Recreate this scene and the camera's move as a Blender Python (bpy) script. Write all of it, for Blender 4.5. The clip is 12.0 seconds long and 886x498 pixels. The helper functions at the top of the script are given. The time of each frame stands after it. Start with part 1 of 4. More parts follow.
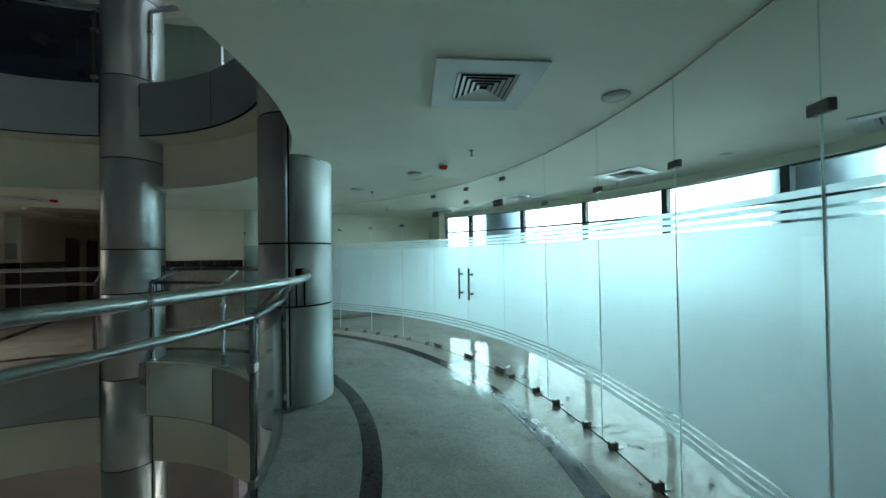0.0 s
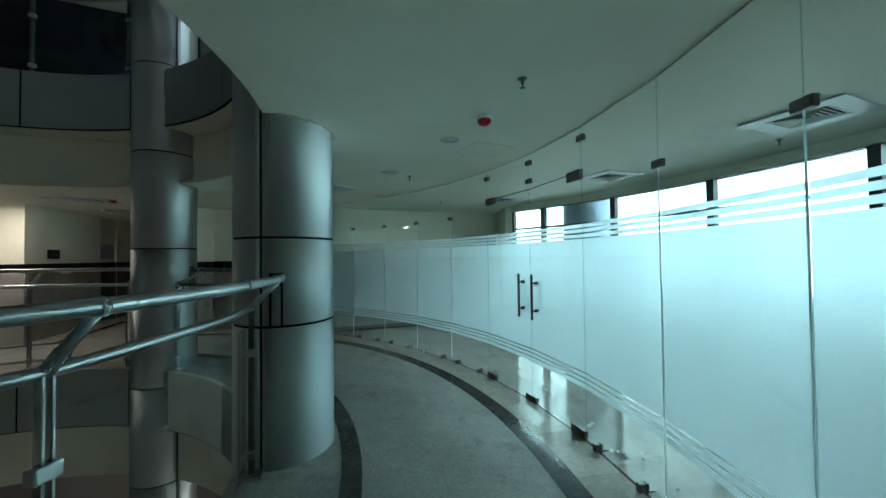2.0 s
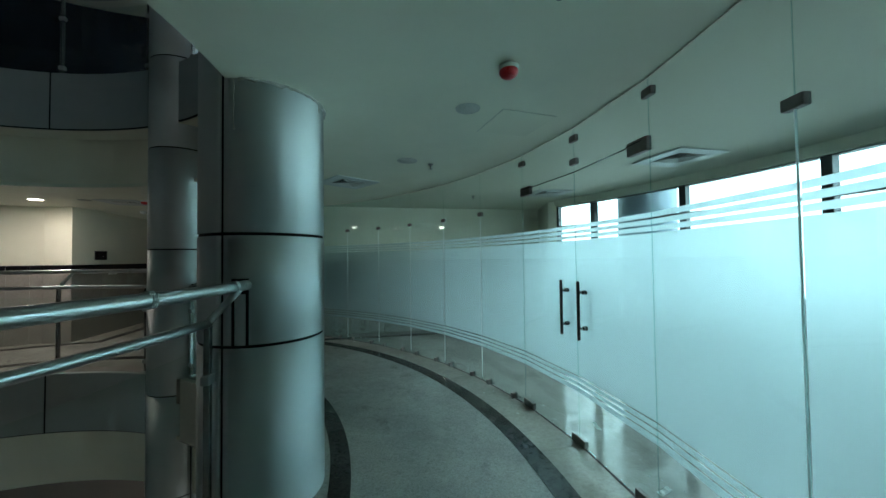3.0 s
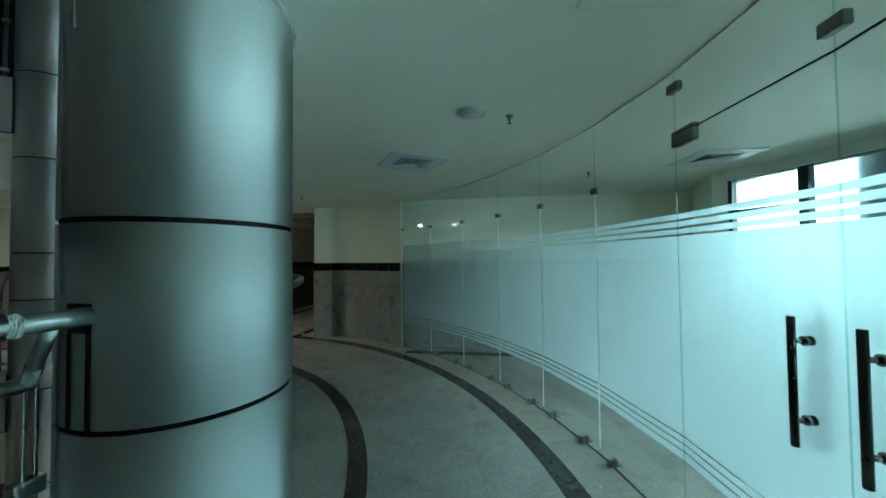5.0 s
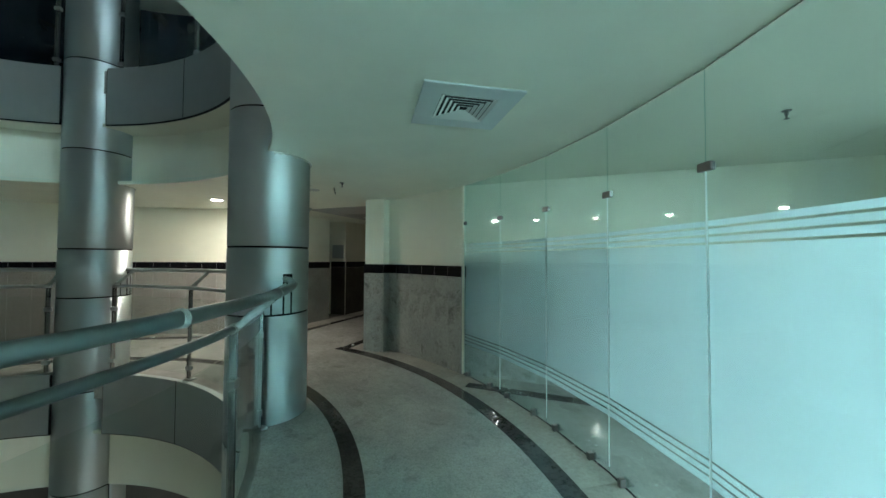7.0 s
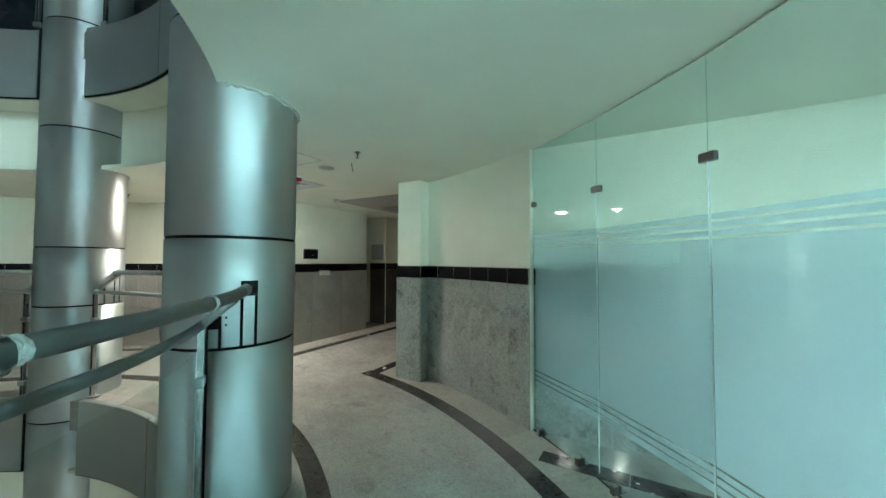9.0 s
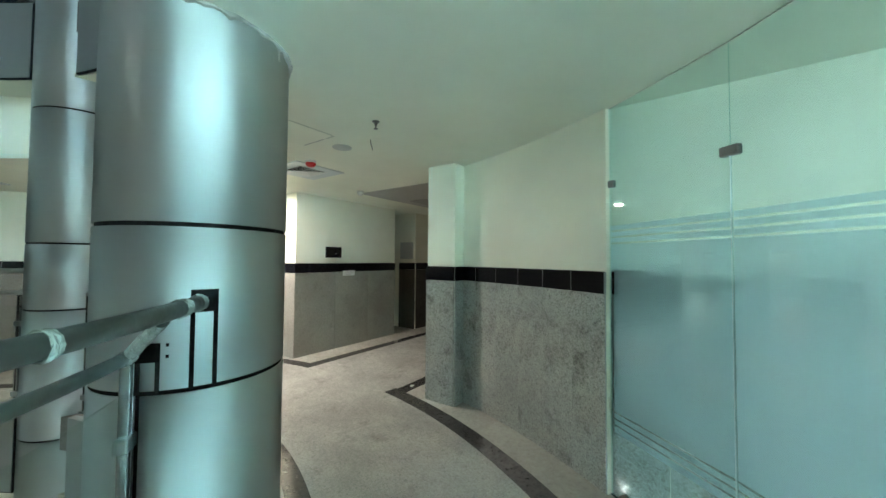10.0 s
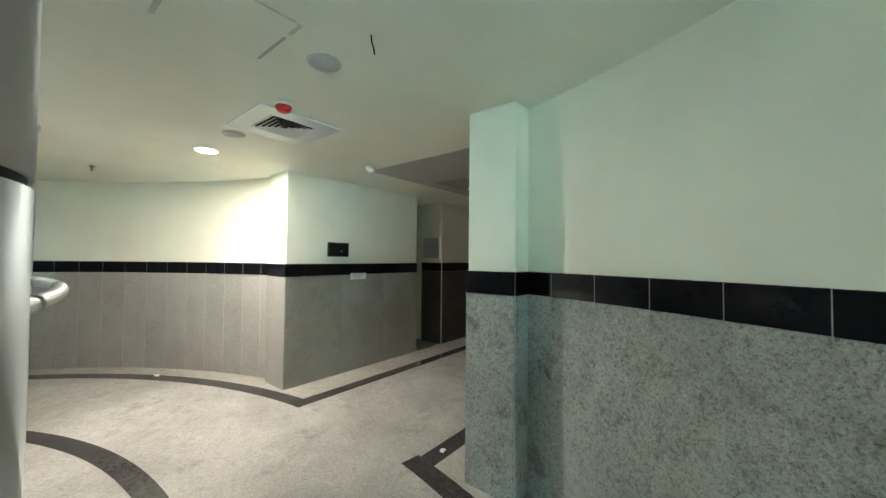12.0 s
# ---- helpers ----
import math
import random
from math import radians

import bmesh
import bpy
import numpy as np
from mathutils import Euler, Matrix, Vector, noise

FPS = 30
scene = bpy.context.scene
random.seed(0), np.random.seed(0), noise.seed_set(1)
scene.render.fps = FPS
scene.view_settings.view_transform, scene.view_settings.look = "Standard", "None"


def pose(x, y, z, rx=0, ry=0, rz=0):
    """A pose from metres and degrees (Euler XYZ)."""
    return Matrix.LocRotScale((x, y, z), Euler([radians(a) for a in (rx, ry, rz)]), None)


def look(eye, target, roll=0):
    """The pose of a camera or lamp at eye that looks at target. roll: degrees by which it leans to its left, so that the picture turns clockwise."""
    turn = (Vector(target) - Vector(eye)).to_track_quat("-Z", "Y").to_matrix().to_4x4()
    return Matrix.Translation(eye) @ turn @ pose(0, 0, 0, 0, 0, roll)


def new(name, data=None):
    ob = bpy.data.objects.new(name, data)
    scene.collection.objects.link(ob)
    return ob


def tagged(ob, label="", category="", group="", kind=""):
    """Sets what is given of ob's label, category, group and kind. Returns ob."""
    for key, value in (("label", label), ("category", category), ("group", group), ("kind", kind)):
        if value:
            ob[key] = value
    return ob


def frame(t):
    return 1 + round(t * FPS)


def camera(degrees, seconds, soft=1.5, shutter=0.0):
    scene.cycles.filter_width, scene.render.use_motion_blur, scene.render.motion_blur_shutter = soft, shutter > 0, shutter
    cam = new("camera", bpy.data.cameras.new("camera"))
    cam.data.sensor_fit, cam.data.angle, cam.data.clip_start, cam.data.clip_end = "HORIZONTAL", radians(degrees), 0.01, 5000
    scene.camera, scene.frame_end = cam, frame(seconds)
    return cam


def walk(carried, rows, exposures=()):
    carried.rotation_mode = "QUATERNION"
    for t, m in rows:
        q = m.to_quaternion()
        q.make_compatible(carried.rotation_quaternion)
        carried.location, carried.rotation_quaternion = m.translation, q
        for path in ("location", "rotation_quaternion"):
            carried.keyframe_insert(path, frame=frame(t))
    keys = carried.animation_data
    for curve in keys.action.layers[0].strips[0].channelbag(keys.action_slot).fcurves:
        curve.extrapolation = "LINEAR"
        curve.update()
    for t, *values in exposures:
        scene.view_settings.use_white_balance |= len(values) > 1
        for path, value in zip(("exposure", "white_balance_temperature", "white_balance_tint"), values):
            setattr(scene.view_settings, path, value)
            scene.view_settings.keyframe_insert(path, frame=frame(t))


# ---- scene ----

# ================= camera and walk =================
cam = camera(103.8, 12.0)
ROWS = [
    (0.0, 0.0000, 0.0000, 1.4942, -0.011, 0.677, 0.843),
    (0.5, 0.0775, 0.2949, 1.4865, 3.454, 0.772, 0.879),
    (1.0, 0.1675, 0.6345, 1.4791, 6.465, 0.847, 0.796),
    (1.5, 0.2340, 0.9597, 1.4759, 9.165, 0.983, 0.755),
    (2.0, 0.2799, 1.3159, 1.4681, 13.022, 1.150, 0.715),
    (2.5, 0.3013, 1.6430, 1.4670, 16.117, 1.277, 0.676),
    (3.0, 0.3140, 2.0075, 1.4653, 20.339, 1.455, 0.698),
    (5.0, 0.0716, 3.3125, 1.4863, 39.574, 1.520, 0.591),
    (5.5, -0.0686, 3.6144, 1.4977, 43.092, 1.488, 0.391),
    (6.0, -0.2510, 3.9384, 1.5051, 46.105, 1.395, 0.332),
    (6.5, -0.4621, 4.1796, 1.5023, 49.383, 1.561, -0.115),
    (7.0, -0.7773, 4.4436, 1.5164, 52.634, 1.554, -0.311),
    (9.0, -1.9394, 5.2791, 1.4838, 61.310, 1.904, -0.174),
    (9.5, -2.2841, 5.4375, 1.4919, 63.719, 1.818, -0.279),
    (10.0, -2.6333, 5.5719, 1.4847, 66.514, 1.775, -0.403),
    (10.5, -2.9727, 5.6801, 1.4900, 68.262, 1.795, -0.354),
    (11.0, -3.3002, 5.7925, 1.4950, 69.361, 1.696, -0.413),
    (11.5, -3.6336, 5.8861, 1.4843, 69.949, 1.689, -0.519),
    (12.0, -3.9811, 5.9482, 1.4972, 70.074, 1.521, -0.513),
]
EXPOSURES = [(0.0, 1.52, 6640, 12), (0.5, 1.34, 6640, 12), (1.5, 1.12, 6580, 12), (3.0, 1.00, 6480, 10), (5.0, 1.36, 6390, 6), (5.5, 1.50, 6420, 5),
             (6.0, 1.77, 6420, 4), (6.5, 1.96, 6400, 4), (7.0, 2.26, 6400, 4), (9.5, 3.12, 6440, 6), (11.0, 3.24, 6520, 8), (12.0, 3.20, 6500, 9)]
walk(cam, [(t, pose(x, y, z, 90 + pitch, roll, yaw)) for t, x, y, z, yaw, pitch, roll in ROWS], EXPOSURES)

# ================= plan =================
CX, CY = -4.437, 1.676          # centre of the round atrium
R_GLASS, R_WALL, R_FAR = 5.787, 5.755, 5.70
R_EDGE, R_FASCIA = 3.41, 3.23   # edge of the ceiling, face of the metal fascia
R_WIN = 8.30
Z_CEIL, STOREY = 2.487, 3.95
COLUMN_R = 0.366
COLUMNS = [-21.8, 35.85, 92.6, 147.5, 206.0, 277.0]
COLUMN_AT = [3.52, 3.529, 3.501, 3.52, 3.52, 3.52]
JOINT0, JOINT = -4.572, 7.785   # joints of the glass panes
AXIS = 121.2                    # direction of the side corridor
U_END, V_HALF = 5.358, 1.243


def P(r, a, z=0.0):
    return Vector((CX + r * math.cos(radians(a)), CY + r * math.sin(radians(a)), z))


def UV(u, v, z=0.0):
    """u metres out along the side corridor, v metres to its right."""
    s, k = math.sin(radians(AXIS)), math.cos(radians(AXIS))
    return Vector((CX + u * k + v * s, CY + u * s - v * k, z))


def at(r, a, z=0.0, turn=0.0):
    p = P(r, a, z)
    return pose(p.x, p.y, p.z, 0, 0, a + turn)


# ================= world and daylight =================
world = bpy.data.worlds.new("sky")
scene.world = world
world.use_nodes = True
wn = world.node_tree.nodes
sky = wn.new("ShaderNodeTexSky")
sky.sky_type, sky.sun_disc = "NISHITA", False
sky.sun_elevation, sky.sun_rotation = radians(48), radians(220)
world.node_tree.links.new(sky.outputs[0], wn["Background"].inputs[0])
wn["Background"].inputs[1].default_value = 0.07

# a hazy sun behind the building
sun = new("sun", bpy.data.lights.new("sun", "SUN"))
sun.data.energy, sun.data.angle, sun.data.color = 1.0, radians(12), (1.0, 0.96, 0.9)
sun.matrix_world = look((-26, -31, 45), (0, 0, 0))


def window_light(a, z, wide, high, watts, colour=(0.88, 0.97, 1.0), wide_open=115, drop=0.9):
    lamp = new("window_fill", bpy.data.lights.new("window_fill", "AREA"))
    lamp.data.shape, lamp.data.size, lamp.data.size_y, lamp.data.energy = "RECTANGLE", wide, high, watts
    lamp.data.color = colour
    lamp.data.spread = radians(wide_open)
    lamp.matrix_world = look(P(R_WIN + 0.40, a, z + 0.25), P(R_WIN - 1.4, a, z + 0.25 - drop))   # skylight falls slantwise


A_WIN = 57.3                    # where the window band ends
Z_HEAD, Z_SILL = 2.375, 0.55
A_START = 4.4                   # and where it begins, set out of view to dim that end
for a, wide, watts in ((14.0, 2.7, 3), (33.0, 2.7, 3), (50.0, 2.0, 13)):
    window_light(a, 1.30, wide, 1.70, watts, wide_open=140, drop=1.0)
# lamps added at assumed windows above and below to light the atrium, bluish above
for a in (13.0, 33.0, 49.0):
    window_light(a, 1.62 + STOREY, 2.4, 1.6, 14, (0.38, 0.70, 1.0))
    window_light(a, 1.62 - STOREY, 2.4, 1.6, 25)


# ================= materials =================
def nodes_of(name):
    m = bpy.data.materials.new(name)
    m.use_nodes = True
    return m, m.node_tree.nodes, m.node_tree.links, m.node_tree.nodes["Principled BSDF"]


def noise_tex(n, l, scale, detail=4.0, coords="Object", stretch=(1, 1, 1), rough=0.55):
    tc, mp, tx = n.new("ShaderNodeTexCoord"), n.new("ShaderNodeMapping"), n.new("ShaderNodeTexNoise")
    mp.inputs["Scale"].default_value = stretch
    tx.inputs["Scale"].default_value, tx.inputs["Detail"].default_value, tx.inputs["Roughness"].default_value = scale, detail, rough
    l.new(tc.outputs[coords], mp.inputs[0])
    l.new(mp.outputs[0], tx.inputs["Vector"])
    return tx


def ramp(n, l, source, stops):
    r = n.new("ShaderNodeValToRGB")
    while len(r.color_ramp.elements) < len(stops):
        r.color_ramp.elements.new(0.5)
    for e, (p, c) in zip(r.color_ramp.elements, stops):
        e.position, e.color = p, (*c, 1)
    l.new(source, r.inputs[0])
    return r


def bump(n, l, source, bsdf, strength, distance=0.01):
    b = n.new("ShaderNodeBump")
    b.inputs["Strength"].default_value, b.inputs["Distance"].default_value = strength, distance
    l.new(source, b.inputs["Height"])
    l.new(b.outputs[0], bsdf.inputs["Normal"])


def mix(n, l, kind, factor, a, b):
    m = n.new("ShaderNodeMixRGB")
    m.blend_type = kind
    for slot, v in zip(m.inputs, (factor, a, b)):
        if isinstance(v, (int, float)):
            slot.default_value = v
        elif isinstance(v, tuple):
            slot.default_value = (*v, 1)
        else:
            l.new(v, slot)
    return m.outputs[0]


def plain(name, colour, rough=0.5, metal=0.0, vary=0.12, scale=3.0, grain=0.0, stretch=(1, 1, 1), gloss=0.15):
    m, n, l, b = nodes_of(name)
    big = noise_tex(n, l, scale, 5, stretch=stretch)
    r = ramp(n, l, big.outputs[0], [(0.3, tuple(c * (1 - vary) for c in colour)), (0.7, tuple(min(1, c * (1 + vary * 0.6)) for c in colour))])
    l.new(r.outputs[0], b.inputs["Base Color"])
    b.inputs["Metallic"].default_value = metal
    fine = noise_tex(n, l, scale * 6, 3, stretch=stretch)
    rr = ramp(n, l, fine.outputs[0], [(0.3, (rough * (1 - gloss),) * 3), (0.7, (min(1, rough * (1 + gloss)),) * 3)])
    l.new(rr.outputs[0], b.inputs["Roughness"])
    if grain:
        g = noise_tex(n, l, 140, 3, stretch=stretch)
        bump(n, l, g.outputs[0], b, grain, 0.003)
    return m


def granite(name, light, mid, dark, rough, scale, stretch=(1, 1, 1), dirt=0.25, tint=(1, 1, 1), wear=(0.7, 1.5), fleck_share=0.55, stain=0.0, wavy=0.0, each=0.1, patches=(2.3, 0.36, 0.66), grains=()):
    """Speckled stone: pale ground, grey clouds, dark flecks, worn patches."""
    m, n, l, b = nodes_of(name)
    ground = noise_tex(n, l, scale, 6, stretch=stretch, rough=0.7)
    # every piece is cut from another part of the block
    info = n.new("ShaderNodeObjectInfo")
    shift, moved = n.new("ShaderNodeVectorMath"), n.new("ShaderNodeVectorMath")
    shift.operation, moved.operation = "SCALE", "ADD"
    shift.inputs[0].default_value = (37.0, 23.0, 11.0)
    l.new(info.outputs["Random"], shift.inputs["Scale"])
    place = n.new("ShaderNodeTexCoord")
    l.new(place.outputs["Object"], moved.inputs[0])
    l.new(shift.outputs[0], moved.inputs[1])
    l.new(moved.outputs[0], ground.inputs["Vector"].links[0].from_node.inputs[0])
    r = ramp(n, l, ground.outputs[0], [(0.30, dark), (0.43, mid), (0.52, light), (0.75, tuple(min(1, c * 1.12) for c in light))])
    fleck = n.new("ShaderNodeTexVoronoi")
    fleck.inputs["Scale"].default_value = scale * 1.6
    mp = n.new("ShaderNodeMapping")
    mp.inputs["Scale"].default_value = stretch
    l.new(moved.outputs[0], mp.inputs[0])
    l.new(mp.outputs[0], fleck.inputs["Vector"])
    fr = ramp(n, l, fleck.outputs["Distance"], [(0.08, (0.25,) * 3), (0.24, (1, 1, 1))])
    base = mix(n, l, "MULTIPLY", fleck_share, r.outputs[0], fr.outputs[0])
    if grains:
        # crystals of two sizes, each with a tone of its own
        wobble = noise_tex(n, l, 55, 2)
        l.new(moved.outputs[0], wobble.inputs["Vector"].links[0].from_node.inputs[0])
        bent, sway = n.new("ShaderNodeVectorMath"), n.new("ShaderNodeVectorMath")
        sway.operation, bent.operation = "SCALE", "ADD"
        sway.inputs["Scale"].default_value = 0.012
        l.new(wobble.outputs["Color"], sway.inputs[0])
        l.new(moved.outputs[0], bent.inputs[0])
        l.new(sway.outputs[0], bent.inputs[1])
        flat = n.new("ShaderNodeVectorMath")
        flat.operation = "MULTIPLY"
        flat.inputs[1].default_value = stretch
        l.new(bent.outputs[0], flat.inputs[0])
        for size, share in ((grains[0], grains[1]), (grains[0] * 2.3, grains[2])):
            cell, pick = n.new("ShaderNodeTexVoronoi"), n.new("ShaderNodeSeparateColor")
            cell.inputs["Scale"].default_value = size
            l.new(flat.outputs[0], cell.inputs["Vector"])
            l.new(cell.outputs["Color"], pick.inputs[0])
            tone = ramp(n, l, pick.outputs[0], [(0.08, dark), (0.24, mid), (0.55, light), (0.92, tuple(min(1, c * 1.3) for c in light))])
            base = mix(n, l, "MIX", share, base, tone.outputs[0])
    cloud = noise_tex(n, l, 1.7, 6)
    l.new(moved.outputs[0], cloud.inputs["Vector"].links[0].from_node.inputs[0])
    cr = ramp(n, l, cloud.outputs[0], [(0.32, (1 - dirt,) * 3), (0.62, (1, 1, 1))])
    base = mix(n, l, "MULTIPLY", 1.0, base, cr.outputs[0])
    pr = ramp(n, l, info.outputs["Random"], [(0.0, tuple((1 - each) * c for c in tint)), (1.0, tint)])
    base = mix(n, l, "MULTIPLY", 1.0, base, pr.outputs[0])
    if stain:
        # dark blotches with ragged edges, and a few pale rubbed ones
        for size, low, high, shade in ((4.2, 0.565, 0.66, (0.42, 0.42, 0.40)), (6.5, 0.60, 0.72, (1.28, 1.28, 1.26)), (17.0, 0.60, 0.66, (0.52, 0.52, 0.50))):
            blot = noise_tex(n, l, size, 8, rough=0.68)
            l.new(moved.outputs[0], blot.inputs["Vector"].links[0].from_node.inputs[0])
            br = ramp(n, l, blot.outputs[0], [(low, (1, 1, 1)), (high, shade)])
            base = mix(n, l, "MULTIPLY", stain, base, br.outputs[0])
    l.new(base, b.inputs["Base Color"])
    rn = noise_tex(n, l, patches[0], 8, rough=0.62)
    rr = ramp(n, l, rn.outputs[0], [(patches[1], (rough * wear[0],) * 3), (patches[2], (min(1, rough * wear[1]),) * 3)])
    l.new(rr.outputs[0], b.inputs["Roughness"])
    bump(n, l, ground.outputs[0], b, 0.04, 0.004)
    if wavy:
        # dusty patches that hardly shine
        dust = noise_tex(n, l, 8.0, 9, stretch=(1.0, 1.7, 1.0), rough=0.66)
        shine = ramp(n, l, dust.outputs[0], [(0.44, (0.22,) * 3), (0.54, (0.05,) * 3)])
        l.new(shine.outputs[0], b.inputs["Specular IOR Level"])
        swell = noise_tex(n, l, 11, 3)
        b2 = n.new("ShaderNodeBump")
        b2.inputs["Strength"].default_value, b2.inputs["Distance"].default_value = wavy, 0.01
        l.new(swell.outputs[0], b2.inputs["Height"])
        l.new(b2.outputs[0], b.inputs["Normal"].links[0].from_node.inputs["Normal"])
    return m


FLOOR = granite("floor granite", (0.43, 0.41, 0.385), (0.37, 0.355, 0.335), (0.23, 0.225, 0.215), 0.03, 62, wear=(0.6, 3.2), fleck_share=0.2, stain=0.36, wavy=0.07, each=0.0, patches=(5.0, 0.44, 0.62), grains=(85, 0.26, 0.18))
BAND = granite("dark floor granite", (0.075, 0.072, 0.072), (0.05, 0.048, 0.048), (0.02, 0.02, 0.02), 0.10, 30, dirt=0.4)
BORDER = granite("smooth beige border stone", (0.43, 0.405, 0.365), (0.40, 0.375, 0.34), (0.34, 0.32, 0.29), 0.06, 30, wear=(0.6, 3.0), dirt=0.16, fleck_share=0.06, stain=0.15, wavy=0.05, each=0.05, patches=(5.0, 0.44, 0.62))
DADO = granite("wall granite", (0.385, 0.36, 0.335), (0.345, 0.325, 0.30), (0.27, 0.255, 0.24), 0.07, 46, stretch=(1, 1, 1.5), dirt=0.14, fleck_share=0.15, stain=0.12, each=0.05)
DADO_WORN = granite("scuffed wall granite", (0.42, 0.42, 0.40), (0.33, 0.33, 0.315), (0.11, 0.11, 0.107), 0.28, 40, stretch=(1, 1, 0.95), dirt=0.22, fleck_share=0.15, stain=0.7, each=0.03, tint=(1, 1, 0.98), grains=(80, 0.62, 0.45))
DADO_POLISHED = granite("polished grey wall granite", (0.385, 0.38, 0.345), (0.365, 0.36, 0.325), (0.31, 0.305, 0.28), 0.045, 40, dirt=0.22, fleck_share=0.06, stain=0.2, each=0.04)
# dado stone for the dim recess and corridor: the shade is in its colour
DADO_SHADED = granite("polished granite darkened for shade", (0.10, 0.092, 0.08), (0.085, 0.078, 0.068), (0.04, 0.038, 0.034), 0.06, 40, dirt=0.3, fleck_share=0.2, each=0.1)
TILE = plain("black glazed tile", (0.007, 0.007, 0.010), 0.14, vary=0.5, scale=8)
TILE.node_tree.nodes["Principled BSDF"].inputs["Specular IOR Level"].default_value = 0.3
PAINT = plain("cream wall paint", (0.85, 0.825, 0.69), 0.55, vary=0.05, scale=1.6, grain=0.05)
# upper wall, unlit and behind glass: that dimness is put into the colour
SAGE = plain("wall paint dimmed to grey green", (0.19, 0.24, 0.205), 0.5, vary=0.06, scale=1.6)
WHITE = plain("off-white ceiling paint", (0.82, 0.825, 0.705), 0.6, vary=0.08, scale=0.9, grain=0.03)
ALU = plain("silver composite panel", (0.67, 0.70, 0.71), 0.54, metal=1.0, vary=0.03, scale=1.5, stretch=(1, 1, 0.3), gloss=0.05)
ALU.node_tree.nodes["Principled BSDF"].inputs["Anisotropic"].default_value = 0.85
ALU.node_tree.nodes["Principled BSDF"].inputs["Anisotropic Rotation"].default_value = 0.25
FASCIA = plain("grey metallic fascia panel", (0.50, 0.53, 0.53), 0.50, metal=1.0, vary=0.03, scale=1.5, gloss=0.06)
for m in (ALU, FASCIA):   # satin lacquer: hardly brighter at the rim
    m.node_tree.nodes["Principled BSDF"].inputs["Specular Tint"].default_value = (0.25, 0.27, 0.28, 1)
# fascia metal whose bright reflection is put into a pale matte colour
FASCIA_PALE = plain("fascia panel coloured pale for its reflection", (0.76, 0.74, 0.67), 0.40, vary=0.1, scale=4)
POST = plain("polished steel post", (0.42, 0.43, 0.43), 0.22, metal=1.0, vary=0.04, gloss=0.05)
SEAL = plain("black sealant", (0.004, 0.004, 0.0045), 0.9)
STEEL = plain("brushed stainless steel", (0.47, 0.49, 0.49), 0.30, metal=1.0, vary=0.04, scale=3, gloss=0.04)
WRAP = plain("dusty plastic wrap", (0.46, 0.48, 0.46), 0.25, vary=0.2, scale=20, grain=0.15)
DULL = plain("steel under dusty plastic wrap", (0.15, 0.165, 0.16), 0.38, metal=0.7, vary=0.12, scale=9)
SILICONE = plain("pale silicone", (0.82, 0.86, 0.84), 0.3, vary=0.1)
VENTFRAME = plain("blue white vent frame", (0.60, 0.64, 0.64), 0.35, vary=0.06)
EDGE = plain("bright glass edge", (0.88, 0.95, 0.93), 0.2, vary=0.08)
n, l = EDGE.node_tree.nodes, EDGE.node_tree.links
through_light, half = n.new("ShaderNodeBsdfTranslucent"), n.new("ShaderNodeMixShader")
through_light.inputs[0].default_value = (0.88, 0.96, 0.95, 1)
l.new(n["Principled BSDF"].outputs[0], half.inputs[1])
l.new(through_light.outputs[0], half.inputs[2])
half.inputs[0].default_value = 0.75
l.new(half.outputs[0], n["Material Output"].inputs[0])
HANDLE = plain("dark bronzed steel", (0.06, 0.058, 0.056), 0.3, metal=0.9, vary=0.1, scale=6)
CHROME = plain("dull patch fitting", (0.20, 0.195, 0.19), 0.32, metal=0.9, vary=0.15, scale=20)
FRAME = plain("dark window frame", (0.025, 0.035, 0.045), 0.35, metal=0.3)
VENT = plain("white vent enamel", (0.74, 0.75, 0.73), 0.4, vary=0.06)
DARK = plain("black for duct shade", (0.012, 0.012, 0.012), 0.8)
RED = plain("red alarm plastic", (0.55, 0.015, 0.02), 0.3, vary=0.1)
PLASTER = plain("bare grout", (0.55, 0.54, 0.50), 0.8, vary=0.2, scale=14, grain=0.4)
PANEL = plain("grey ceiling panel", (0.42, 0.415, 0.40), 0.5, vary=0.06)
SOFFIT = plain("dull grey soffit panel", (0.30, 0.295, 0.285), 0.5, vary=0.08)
CHANNEL = plain("dark brown sealant", (0.05, 0.045, 0.038), 0.7, vary=0.4, scale=20, grain=0.3)
HEADBEAD = plain("grey head sealant", (0.72, 0.71, 0.63), 0.7, vary=0.3, scale=9)
TINTED = plain("dark tinted glazing", (0.012, 0.018, 0.026), 0.12, vary=0.3, scale=2)
GROUT = plain("grey tile grout", (0.36, 0.355, 0.34), 0.8, vary=0.2, scale=14)
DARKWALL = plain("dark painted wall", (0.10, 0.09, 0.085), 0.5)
WOOD = plain("dark brown door wood", (0.07, 0.04, 0.028), 0.4, vary=0.3, scale=5, stretch=(1, 1, 0.15))
BLUE = plain("blue grey cladding", (0.30, 0.36, 0.43), 0.4, metal=0.3)


